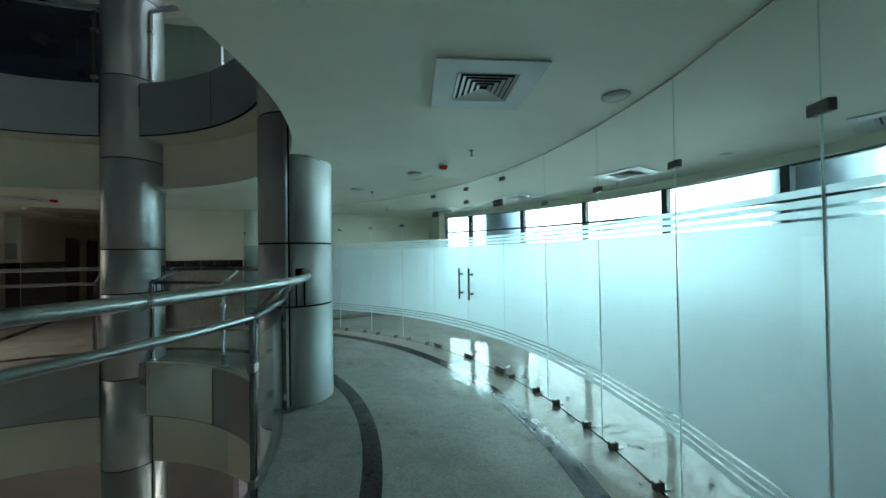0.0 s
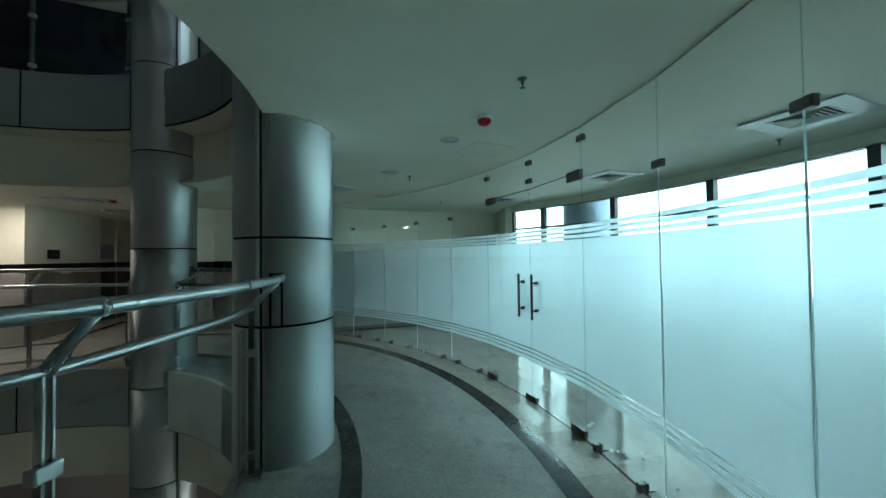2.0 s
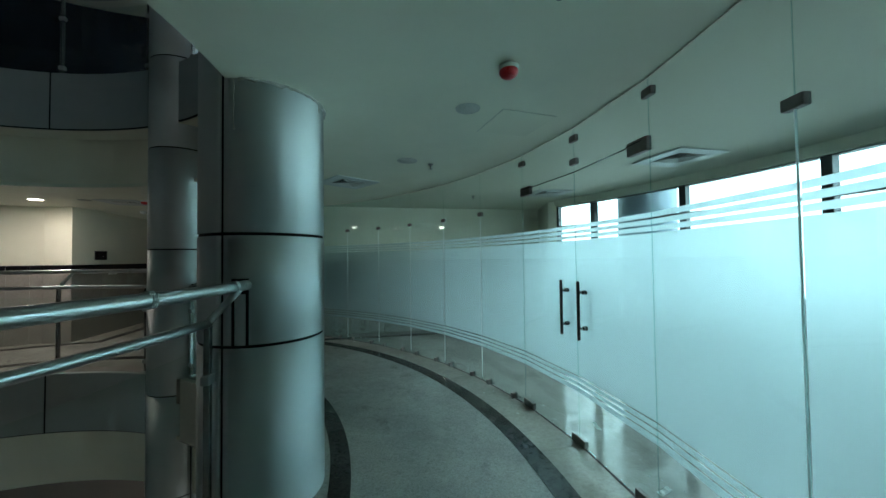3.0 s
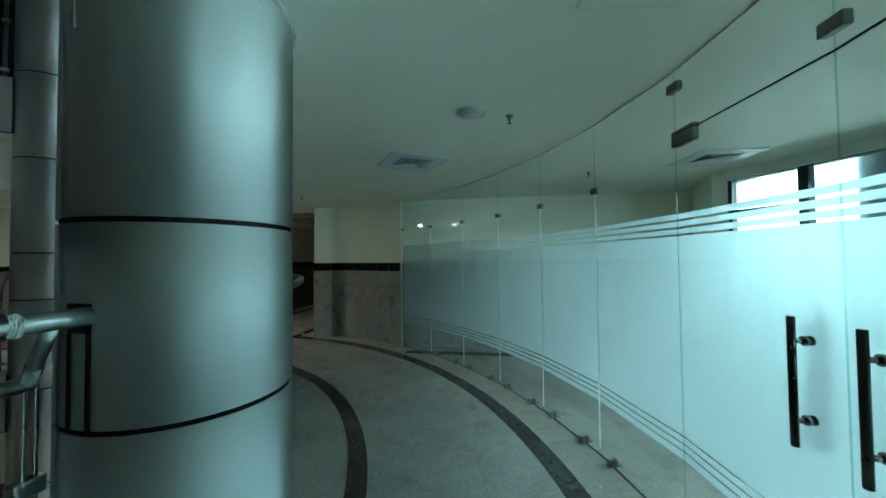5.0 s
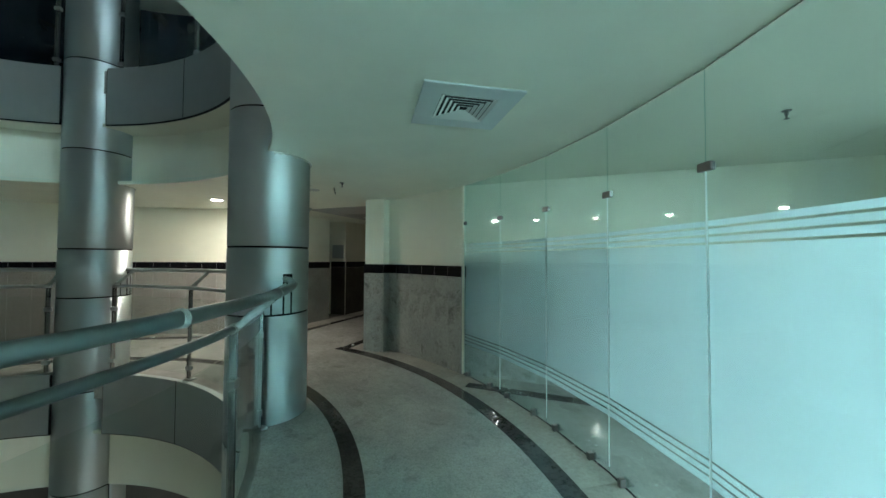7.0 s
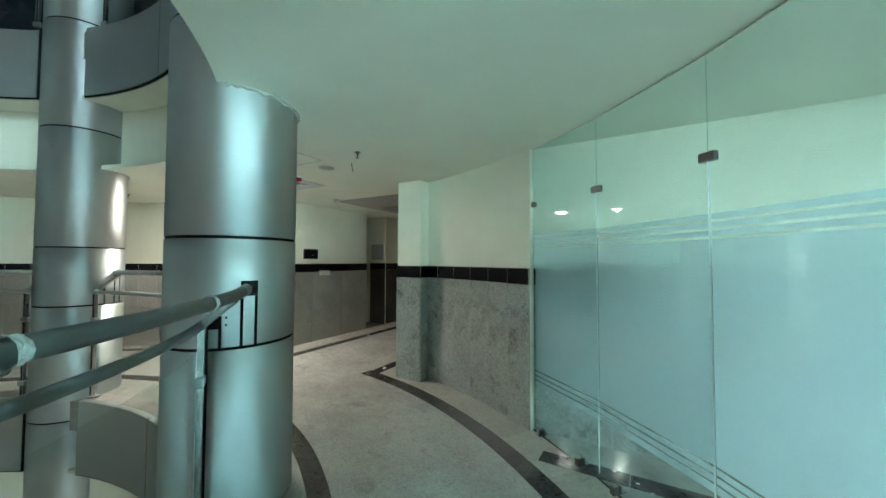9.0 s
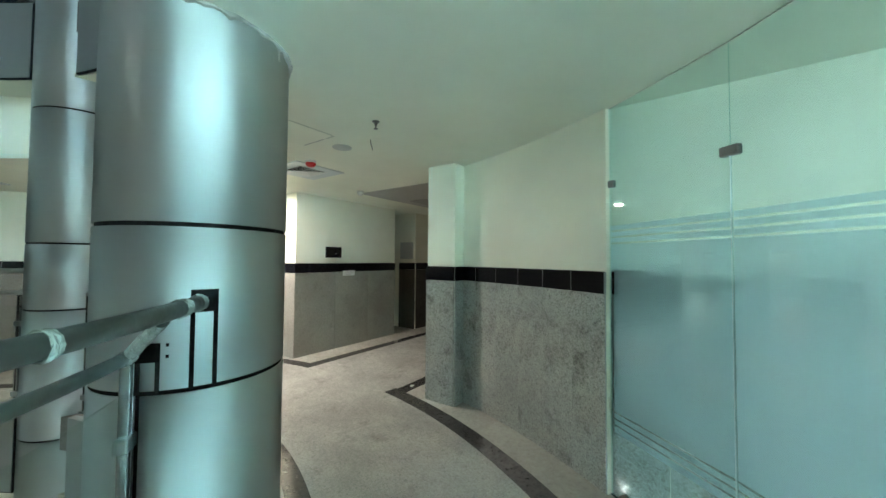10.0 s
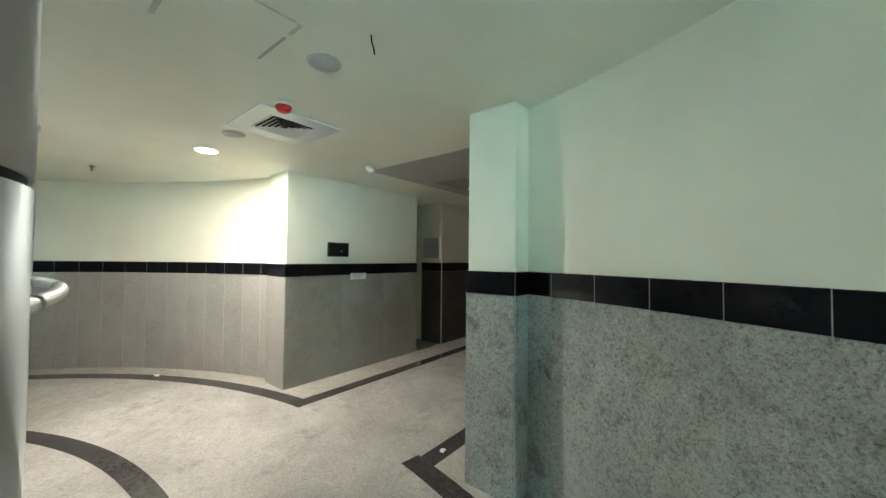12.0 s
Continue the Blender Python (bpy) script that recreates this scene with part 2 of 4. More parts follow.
def glass_mat(name, tint, ior=1.5):
    m, n, l, b = nodes_of(name)
    clear, gloss, blend = n.new("ShaderNodeBsdfTransparent"), n.new("ShaderNodeBsdfGlossy"), n.new("ShaderNodeMixShader")
    face, power, lift = n.new("ShaderNodeLayerWeight"), n.new("ShaderNodeMath"), n.new("ShaderNodeMath")
    clear.inputs[0].default_value = (*tint, 1)
    gloss.inputs["Roughness"].default_value = 0.02
    # gloss grows towards grazing views
    base = ((ior - 1) / (ior + 1)) ** 2
    face.inputs["Blend"].default_value = 0.5
    power.operation, power.inputs[1].default_value = "POWER", 5.0
    lift.operation, lift.inputs[1].default_value, lift.inputs[2].default_value = "MULTIPLY_ADD", 1 - base, base
    l.new(face.outputs["Facing"], power.inputs[0])
    l.new(power.outputs[0], lift.inputs[0])
    l.new(lift.outputs[0], blend.inputs[0])
    l.new(clear.outputs[0], blend.inputs[1])
    l.new(gloss.outputs[0], blend.inputs[2])
    l.new(blend.outputs[0], n["Material Output"].inputs[0])
    n.remove(b)
    return m


GLASS = glass_mat("partition glass", (0.775, 0.915, 0.905), 1.5)
RAILGLASS = glass_mat("balustrade glass", (0.95, 0.98, 0.965), 1.22)
PANE = glass_mat("window glass", (0.86, 0.95, 0.97), 1.45)


def frost_mat():
    """Film that scatters light forwards: a narrow lobe, a wide one and an even glow."""
    m, n, l, b = nodes_of("frosted film")
    n.remove(b)
    grain = noise_tex(n, l, 3.0, 5)
    r = ramp(n, l, grain.outputs[0], [(0.3, (0.85, 0.915, 0.94)), (0.7, (0.89, 0.955, 0.98))])
    narrow, wide, even, back = (n.new("ShaderNodeBsdf" + kind) for kind in ("Refraction", "Refraction", "Translucent", "Diffuse"))
    for s in (narrow, wide, even, back):
        l.new(r.outputs[0], s.inputs[0])
    narrow.inputs["Roughness"].default_value, narrow.inputs["IOR"].default_value = 0.50, 1.20
    wide.inputs["Roughness"].default_value, wide.inputs["IOR"].default_value = 0.95, 1.40
    last = narrow.outputs[0]
    for other, share in ((wide, 0.55), (even, 0.27), (back, 0.07)):
        m2 = n.new("ShaderNodeMixShader")
        m2.inputs[0].default_value = share
        l.new(last, m2.inputs[1])
        l.new(other.outputs[0], m2.inputs[2])
        last = m2.outputs[0]
    l.new(last, n["Material Output"].inputs[0])
    return m


FROST = frost_mat()


def glow(name, colour, strength):
    m, n, l, b = nodes_of(name)
    b.inputs["Base Color"].default_value = (0.8, 0.8, 0.8, 1)
    b.inputs["Emission Color"].default_value, b.inputs["Emission Strength"].default_value = (*colour, 1), strength
    return m


LIT = glow("lit lamp lens", (1.0, 0.93, 0.84), 30)
HAZE = glow("bright hazy sky", (0.92, 0.965, 1.0), 3.0)

# ================= mesh helpers =================
WHERE = {}


def ring(bm, r0, r1, a0, a1, z0, z1, n=None):
    """A curved block about the atrium's centre."""
    n = n or max(1, round(abs(a1 - a0) / 2.5))
    closed = abs(a1 - a0) > 359.9
    rows = []
    for i in range(n if closed else n + 1):
        a = a0 + (a1 - a0) * i / n
        rows.append([bm.verts.new(p) for p in (P(r0, a, z0), P(r1, a, z0), P(r1, a, z1), P(r0, a, z1))])
    for i in range(n):
        p, q = rows[i], rows[(i + 1) % len(rows)]
        for k in range(4):
            bm.faces.new((p[k], p[(k + 1) % 4], q[(k + 1) % 4], q[k]))
    if not closed:
        bm.faces.new(rows[0][::-1])
        bm.faces.new(rows[-1])
    bmesh.ops.recalc_face_normals(bm, faces=bm.faces[:])
    return bm


def block(bm, size, m=None, bevel=0.0):
    """A box of that size, centred on the pose m, with softened edges."""
    made = bmesh.ops.create_cube(bm, size=1.0, matrix=(m or Matrix()) @ Matrix.Diagonal((*size, 1)))
    if bevel:
        edges = {e for v in made["verts"] for e in v.link_edges}
        bmesh.ops.bevel(bm, geom=list(edges), offset=bevel, segments=2, affect="EDGES", profile=0.5)
    return bm


def tube(bm, points, radius, sides=12, caps=True):
    """A round bar along the points."""
    pts = [Vector(p) for p in points]
    loops = []
    for i, p in enumerate(pts):
        d = (pts[min(i + 1, len(pts) - 1)] - pts[max(i - 1, 0)]).normalized()
        up = Vector((0, 0, 1)) if abs(d.z) < 0.9 else Vector((1, 0, 0))
        x = d.cross(up).normalized()
        y = x.cross(d).normalized()
        loops.append([bm.verts.new(p + radius * (math.cos(k * 2 * math.pi / sides) * x + math.sin(k * 2 * math.pi / sides) * y)) for k in range(sides)])
    for a, b in zip(loops, loops[1:]):
        for k in range(sides):
            f = bm.faces.new((a[k], a[(k + 1) % sides], b[(k + 1) % sides], b[k]))
            f.smooth = True
    if caps:
        bm.faces.new(loops[0][::-1])
        bm.faces.new(loops[-1])
    return bm


def lathe(bm, profile, sides=32, centre=(0, 0)):
    """A turned shape from (radius, z) pairs."""
    loops = []
    for r, z in profile:
        if r < 1e-5:
            loops.append([bm.verts.new((centre[0], centre[1], z))])
        else:
            loops.append([bm.verts.new((centre[0] + r * math.cos(2 * math.pi * k / sides), centre[1] + r * math.sin(2 * math.pi * k / sides), z)) for k in range(sides)])
    for a, b in zip(loops, loops[1:]):
        for k in range(sides):
            j = (k + 1) % sides
            if len(a) == 1 and len(b) > 1:
                f = bm.faces.new((a[0], b[k], b[j]))
            elif len(b) == 1 and len(a) > 1:
                f = bm.faces.new((a[k], b[0], a[j]))
            else:
                f = bm.faces.new((a[k], b[k], b[j], a[j]))
            f.smooth = True
    bmesh.ops.recalc_face_normals(bm, faces=bm.faces[:])
    return bm


def shell(bm, r0, r1, a0, a1, z0, z1, n=12):
    """A curved sheet about the local z axis, angles in degrees."""
    rows = []
    for i in range(n + 1):
        a = radians(a0 + (a1 - a0) * i / n)
        k, s = math.cos(a), math.sin(a)
        rows.append([bm.verts.new(p) for p in ((r0 * k, r0 * s, z0), (r1 * k, r1 * s, z0), (r1 * k, r1 * s, z1), (r0 * k, r0 * s, z1))])
    for p, q in zip(rows, rows[1:]):
        for k in range(4):
            f = bm.faces.new((p[k], p[(k + 1) % 4], q[(k + 1) % 4], q[k]))
            f.smooth = k in (1, 3)
    bm.faces.new(rows[0][::-1])
    bm.faces.new(rows[-1])
    bmesh.ops.recalc_face_normals(bm, faces=bm.faces[:])
    return bm


def mesh_of(name, bm, material):
    me = bpy.data.meshes.new(name)
    bm.to_mesh(me)
    bm.free()
    me.materials.append(material)
    return me


def structure(name, bm, material, label):
    return tagged(new(name, mesh_of(name, bm, material)), label, name.split("_")[0], kind="structure")


def thing(name, m, label, category, group="", kind=""):
    ob = new(name)
    ob.empty_display_size = 0.1
    ob.matrix_basis = m
    WHERE[ob] = m.copy()
    return tagged(ob, label, category, group, kind)


def part(name, bm, material, parent, label="", placed=False):
    """One mesh under a thing or a part. placed: the mesh is given in world coordinates."""
    me = mesh_of(name, bm, material)
    m = WHERE.get(parent, Matrix())
    if placed:
        me.transform(m.inverted())
    ob = new(name, me)
    ob.parent = parent
    WHERE[ob] = m
    if label:
        ob["label"] = label
    return ob


def piece(name, me, m, parent, label=""):
    """One more object on a shared mesh, at the world pose m."""
    ob = new(name, me)
    ob.parent = parent
    ob.matrix_basis = WHERE.get(parent, Matrix()).inverted() @ m
    return ob


def crumple(bm, points, radius, seed, sides=11):
    """Loose sleeve of plastic round a bar along the points: uneven, creased, lapped."""
    rng = random.Random(seed)
    pts = [Vector(p) for p in points]
    loops = []
    for i, p in enumerate(pts):
        d = (pts[min(i + 1, len(pts) - 1)] - pts[max(i - 1, 0)]).normalized()
        up = Vector((0, 0, 1)) if abs(d.z) < 0.9 else Vector((1, 0, 0))
        x = d.cross(up).normalized()
        y = x.cross(d).normalized()
        swell = rng.uniform(1.0, 1.12)
        loop = []
        for k in range(sides):
            t = (k + 0.35 * (i % 2)) * 2 * math.pi / sides
            r = radius * swell * (1.0 + 0.16 * rng.random() ** 2)
            loop.append(bm.verts.new(p + d * rng.uniform(-0.002, 0.002) + r * (math.cos(t) * x + math.sin(t) * y)))
        loops.append(loop)
    for a, b in zip(loops, loops[1:]):
        for k in range(sides):
            bm.faces.new((a[k], a[(k + 1) % sides], b[(k + 1) % sides], b[k]))
    return bm


B = bmesh.new

# ================= large structure =================
bm = ring(B(), R_FASCIA + 0.03, R_WIN + 0.1, -60, 300, -0.30, 0.0)
floor = structure("floor", bm, FLOOR, "polished pale grey speckled granite floor")
bm = B()
pts = [(8.15, -3.0), (8.15, 1.6), (14.0, 1.6), (14.0, -3.0)]
low, high = [bm.verts.new(UV(u, v, -0.3)) for u, v in pts], [bm.verts.new(UV(u, v, 0.0015)) for u, v in pts]
bm.faces.new(low), bm.faces.new(high)
for i in range(4):
    bm.faces.new((low[i], low[(i + 1) % 4], high[(i + 1) % 4], high[i]))
bmesh.ops.recalc_face_normals(bm, faces=bm.faces[:])
structure("floor_corridor", bm, FLOOR, "polished pale granite floor of the side corridor")

bm = ring(B(), R_EDGE + 0.3, R_WIN + 0.3, -60, 300, Z_CEIL, Z_CEIL + 0.2)
structure("ceiling", bm, WHITE, "flat white painted plaster ceiling over the round gallery")
bm = B()
low, high = [bm.verts.new(UV(u, v, Z_CEIL - 0.002)) for u, v in pts], [bm.verts.new(UV(u, v, Z_CEIL + 0.2)) for u, v in pts]
bm.faces.new(low), bm.faces.new(high)
for i in range(4):
    bm.faces.new((low[i], low[(i + 1) % 4], high[(i + 1) % 4], high[i]))
bmesh.ops.recalc_face_normals(bm, faces=bm.faces[:])
structure("ceiling_corridor", bm, WHITE, "white painted ceiling of the side corridor")

# slab edges, on this floor and the next one up
for name, base in (("slab_edge_here", 0.0), ("slab_edge_above", STOREY)):
    low = base - STOREY + Z_CEIL
    structure(name.replace("slab_edge", "trim_lip"), ring(B(), R_EDGE, R_EDGE + 0.3, -60, 300, low, low + 0.045), WHITE, "rounded plaster lip of the gallery ceiling")
    back = 0.2 if base else 0.0
    bm = ring(B(), R_EDGE + back, R_EDGE + 0.3, -60, 300, low + 0.045, base - 0.74)
    ring(bm, R_FASCIA + 0.03, R_EDGE + 0.3, -60, 300, base - 0.74, base - 0.70)
    structure(name, bm, PAINT, "painted plaster band under the metal fascia round the atrium")
bm = ring(B(), R_FASCIA + 0.03, R_WIN + 0.3, -60, 300, STOREY - 0.30, STOREY)
structure("floor_above", bm, FLOOR, "granite floor of the next gallery up")
bm = ring(B(), R_EDGE + 0.12, R_WIN + 0.3, -60, 300, STOREY + Z_CEIL, STOREY + Z_CEIL + 0.2)
structure("ceiling_above", bm, WHITE, "white ceiling of the next gallery up")
# assumed roof and shaft wall, added to close the atrium to the sky
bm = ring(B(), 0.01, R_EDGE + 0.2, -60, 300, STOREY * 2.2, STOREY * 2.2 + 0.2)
structure("roof", bm, DARKWALL, "assumed dark roof, added to close the top of the atrium")
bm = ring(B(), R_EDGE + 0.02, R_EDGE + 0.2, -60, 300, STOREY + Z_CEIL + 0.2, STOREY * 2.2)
structure("wall_shaft", bm, DARKWALL, "assumed dark wall, added to close the top of the atrium")
bm = ring(B(), R_EDGE + 0.3, R_WIN + 0.3, -60, 300, Z_CEIL - STOREY, Z_CEIL - STOREY + 0.2)
structure("ceiling_below", bm, WHITE, "white ceiling of the gallery below")
bm = ring(B(), 0.01, R_WIN + 0.3, -60, 300, -STOREY - 0.2, -STOREY)
structure("floor_below", bm, FLOOR, "granite floor at the bottom of the atrium")
# assumed wall below: the gloom down there is put into its colour
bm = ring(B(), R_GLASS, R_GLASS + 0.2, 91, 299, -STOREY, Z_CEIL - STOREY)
structure("wall_below", bm, DARKWALL, "assumed wall round the gallery below, its gloom in the colour")

# outer wall of the room behind the glass, with its window band; assumed above and below
for name, base in (("wall_window", 0.0), ("wall_window_above", STOREY), ("wall_window_below", -STOREY)):
    bm = ring(B(), R_WIN, R_WIN + 0.2, A_START, A_WIN, base, base + Z_SILL)
    # unseen blank wall, added to keep daylight out of this end
    ring(bm, R_WIN, R_WIN + 0.2, -60, A_START, base, base + Z_CEIL)
    if base:
        ring(bm, R_WIN, R_WIN + 0.2, A_WIN, 92, base, base + Z_CEIL)
    structure(name, bm, PAINT, "painted parapet wall under a long band of windows")
    structure(name.replace("wall_window", "trim_head"), ring(B(), R_WIN - 0.02, R_WIN + 0.2, A_START, A_WIN, base + Z_HEAD, base + Z_CEIL - 0.002), WHITE, "white painted blind box over the windows")
structure("backdrop", ring(B(), 17.0, 17.2, -75, 85, 0.2, 9), HAZE, "white hazy sky outside the windows")


def flat_wall(name, p, q, z0, z1, thick, material, label):
    d = (q - p)
    d.z = 0
    mid = (p + q) / 2
    m = pose(mid.x, mid.y, (z0 + z1) / 2, 0, 0, math.degrees(math.atan2(d.y, d.x)))
    return structure(name, block(B(), (d.length, thick, z1 - z0), m), material, label)


for base, tag in ((0.0, ""), (STOREY, "_above"), (-STOREY, "_below")):
    flat_wall("wall_room_start" + tag, P(R_GLASS + 0.03, -52), P(R_WIN + 0.2, -52), base, base + Z_CEIL, 0.15, PAINT, "cream painted end wall of the glazed room")
structure("wall_near_above", ring(B(), R_GLASS, R_GLASS + 0.2, 87, 108, STOREY, STOREY + Z_CEIL), SAGE, "wall of the next gallery up, dimmed to grey-green")
bm = ring(B(), R_GLASS, R_GLASS + 0.2, 108, 299, STOREY, STOREY + Z_CEIL)
structure("wall_above", bm, TINTED, "dark tinted glass wall of the next gallery up")

# curved walls of this floor
wall_near = structure("wall_near", ring(B(), R_WALL + 0.012, R_WALL + 0.2, 88.42, 105.0, 0.0, Z_CEIL), PAINT, "curved cream painted wall with granite dado")
wall_far = structure("wall_far", ring(B(), R_FAR + 0.012, R_FAR + 0.2, 137.6, 308, 0.0, Z_CEIL), PAINT, "curved cream painted wall with granite dado")

# corridor walls
def uv_block(bm, u0, u1, v0, v1, z0, z1):
    lo, hi = [bm.verts.new(UV(u, v, z0)) for u, v in ((u0, v0), (u1, v0), (u1, v1), (u0, v1))], [bm.verts.new(UV(u, v, z1)) for u, v in ((u0, v0), (u1, v0), (u1, v1), (u0, v1))]
    bm.faces.new(lo), bm.faces.new(hi)
    for i in range(4):
        bm.faces.new((lo[i], lo[(i + 1) % 4], hi[(i + 1) % 4], hi[i]))
    bmesh.ops.recalc_face_normals(bm, faces=bm.faces[:])
    return bm


VL, VR, SKIN = -V_HALF, V_HALF, 0.012
U_NICHE0, U_NICHE1, U_FAR = 7.52, 8.165, 13.8
wall_left = structure("wall_left", uv_block(B(), U_END + SKIN, U_NICHE0, VL - 0.44, VL - SKIN, 0, Z_CEIL), PAINT, "cream painted corridor wall with polished granite dado")
wall_right = structure("wall_right", uv_block(B(), U_END + SKIN, U_FAR, VR + SKIN, VR + 0.36, 0, Z_CEIL), PAINT, "cream painted corridor wall with granite dado")
wall_beyond = structure("wall_beyond", uv_block(B(), U_NICHE1, U_FAR, VL - 0.44, VL - SKIN, 0, Z_CEIL), PAINT, "cream painted corridor wall beyond a dark recess")
structure("wall_recess", uv_block(B(), U_NICHE0 - 0.5, U_NICHE1 + 0.5, VL - 1.3, VL - 1.1, 0, Z_CEIL), PAINT, "shaded cream back wall of a recess in the corridor")
structure("wall_recess_side", uv_block(B(), U_NICHE0 - 0.1, U_NICHE0 - 0.002, VL - 1.1, VL - 0.44, 0, Z_CEIL), PAINT, "shaded cream side wall of the recess")
structure("wall_recess_end", uv_block(B(), U_NICHE1 + 0.002, U_NICHE1 + 0.1, VL - 1.1, VL - 0.44, 0, Z_CEIL), PAINT, "shaded cream side wall of the recess")
structure("wall_corridor_end", uv_block(B(), U_FAR, U_FAR + 0.2, VL - 0.44, VR + 0.36, 0, Z_CEIL), PAINT, "cream painted wall at the end of the corridor")
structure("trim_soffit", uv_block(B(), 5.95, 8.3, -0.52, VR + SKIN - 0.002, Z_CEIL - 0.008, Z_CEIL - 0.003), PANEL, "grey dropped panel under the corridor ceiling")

V_SIDE = 7.73
U_ROOM, V_ROOM = 4.87, 3.13     # straight end wall of the glazed room
wall_room = structure("wall_room", uv_block(B(), U_ROOM + SKIN, U_ROOM + 0.2, V_ROOM + 0.02, V_SIDE + 0.2, 0, Z_CEIL), PAINT, "cream painted end wall of the glazed room with granite dado")
p, q = P(R_WIN + 0.1, A_WIN + 0.7), UV(U_ROOM, V_SIDE + 0.1)
flat_wall("wall_room_side", p, q, 0, Z_CEIL, 0.2, PAINT, "cream painted side wall between the end wall and the windows")
structure("ceiling_room_corner", uv_block(B(), 3.2, 5.05, 6.6, 8.1, Z_CEIL - 0.0015, Z_CEIL + 0.19), WHITE, "flat off-white ceiling in the corner of the glazed room")
structure("floor_room_corner", uv_block(B(), 3.2, 5.05, 6.6, 8.1, -0.29, 0.0015), FLOOR, "polished granite floor in the corner of the glazed room")
structure("wall_room_above", uv_block(B(), U_ROOM + SKIN, U_ROOM + 0.2, V_ROOM + 0.02, 7.0, STOREY, STOREY + Z_CEIL), PAINT, "cream painted end wall of the room above")

# ================= columns =================
Z_JOINTS = [-3.95, -2.70, -1.46, -0.205, 0.987, 1.613, 2.90, 4.07, 5.25, 6.43, 8.6]
GAP = 0.009


def column(a, r, cuts_low, cuts_all):
    """A round column in silver panels. cuts: turns of its upright joints, from the outward direction."""
    col = thing("column", at(r, a, -STOREY), "round column clad in satin silver metal panels with black joints", "column", "columns round the atrium")
    base = pose(0, 0, STOREY)
    bm = B()
    lathe(bm, [(0, -STOREY), (COLUMN_R - 0.008, -STOREY), (COLUMN_R - 0.008, 8.6), (0, 8.6)], 48)
    bm.transform(base)
    part("core", bm, SEAL, col, "black sealant in the joints")
    for z0, z1 in zip(Z_JOINTS, Z_JOINTS[1:]):
        cuts = cuts_low if z1 < 1.0 else cuts_all
        cuts = sorted(cuts)
        for i, c0 in enumerate(cuts):
            c1 = cuts[(i + 1) % len(cuts)] + (360 if i == len(cuts) - 1 else 0)
            gap = math.degrees(GAP / COLUMN_R)
            bm = shell(B(), COLUMN_R - 0.007, COLUMN_R, c0 + gap, c1 - gap, z0 + GAP, z1 - GAP, max(8, round((c1 - c0) / 6)))
            bm.transform(base)
            part("cladding_panel", bm, ALU, col)
    return col


def slots(col, hand, low, both=True):
    """The black cut-outs where the rails run into a column, at turns from its outward direction."""
    m = pose(0, 0, STOREY)

    def strip(name, c0, c1, z0, z1):
        bm = shell(B(), COLUMN_R - 0.001, COLUMN_R + 0.0025, min(c0, c1), max(c0, c1), z0, z1, 4)
        bm.transform(m)
        part(name, bm, SEAL, col)
    strip("rail_slot", hand - 7, hand + 7, 1.277, 1.364)
    strip("joint_strip", hand - 7, hand - 4.6, 0.987, 1.277)
    strip("joint_strip", hand + 4.6, hand + 7, 0.987, 1.277)
    if not both:
        return
    strip("rail_slot", low - 6, low + 6, 1.10, 1.17)
    strip("joint_strip", low - 6, low - 3.8, 0.987, 1.10)
    strip("joint_strip", low + 3.8, low + 6, 0.987, 1.10)


for i, a in enumerate(COLUMNS):
    if i == 1:
        col = column(a, COLUMN_AT[i], (-114, 90), (-114, 90))
    else:
        col = column(a, COLUMN_AT[i], (-110, 90), (90,))
    slots(col, -98 if i == 1 else -78, -105, i != 1)
    slots(col, 86, 108)
    if i == 2:
        # two small drilled holes beside the rail
        for z in (1.162, 1.12):
            bm = shell(B(), COLUMN_R - 0.001, COLUMN_R + 0.0012, -96.3, -94.8, z - 0.006, z + 0.006, 3)
            bm.transform(pose(0, 0, STOREY))
            part("drilled_hole", bm, SEAL, col)
    if i in (1, 2):
        # plaster that ran down the cladding
        rr = random.Random(7 + i)
        for turn, long in (((-103.8, 0.28), (-20.0, 0.05), (12.0, 0.07)) if i == 1 else ((-30.0, 0.06), (5.0, 0.04))):
            pts = []
            for k in range(7):
                c = radians(turn + rr.uniform(-0.5, 0.5))
                pts.append(((COLUMN_R + 0.001) * math.cos(c), (COLUMN_R + 0.001) * math.sin(c), Z_CEIL + STOREY - 0.01 - long * k / 6))
            part("plaster_run", tube(B(), pts, 0.0032, 6), PLASTER, col, "pale run of dried plaster")
    # uneven plaster where the ceiling meets the column
    bm = B()
    rng = random.Random(i)
    n = 46
    last = None
    for k in range(n + 1):
        c = radians(-100 + 200 * k / n)
        w, h = 0.006 + rng.random() * 0.012, 0.008 + 0.022 * rng.random() ** 2
        quad = [bm.verts.new((COLUMN_R * 0.99 * math.cos(c), COLUMN_R * 0.99 * math.sin(c), Z_CEIL + STOREY - h)), bm.verts.new(((COLUMN_R + w) * math.cos(c), (COLUMN_R + w) * math.sin(c), Z_CEIL + STOREY - h * 0.7)),
                bm.verts.new(((COLUMN_R + w) * math.cos(c), (COLUMN_R + w) * math.sin(c), Z_CEIL + STOREY + 0.01)), bm.verts.new((COLUMN_R * 0.99 * math.cos(c), COLUMN_R * 0.99 * math.sin(c), Z_CEIL + STOREY + 0.01))]
        if last:
            for s in range(4):
                bm.faces.new((last[s], last[(s + 1) % 4], quad[(s + 1) % 4], quad[s]))
        last = quad
    bmesh.ops.recalc_face_normals(bm, faces=bm.faces[:])
    part("plaster_edge", bm, PLASTER, col, "ragged white plaster smear at the ceiling")

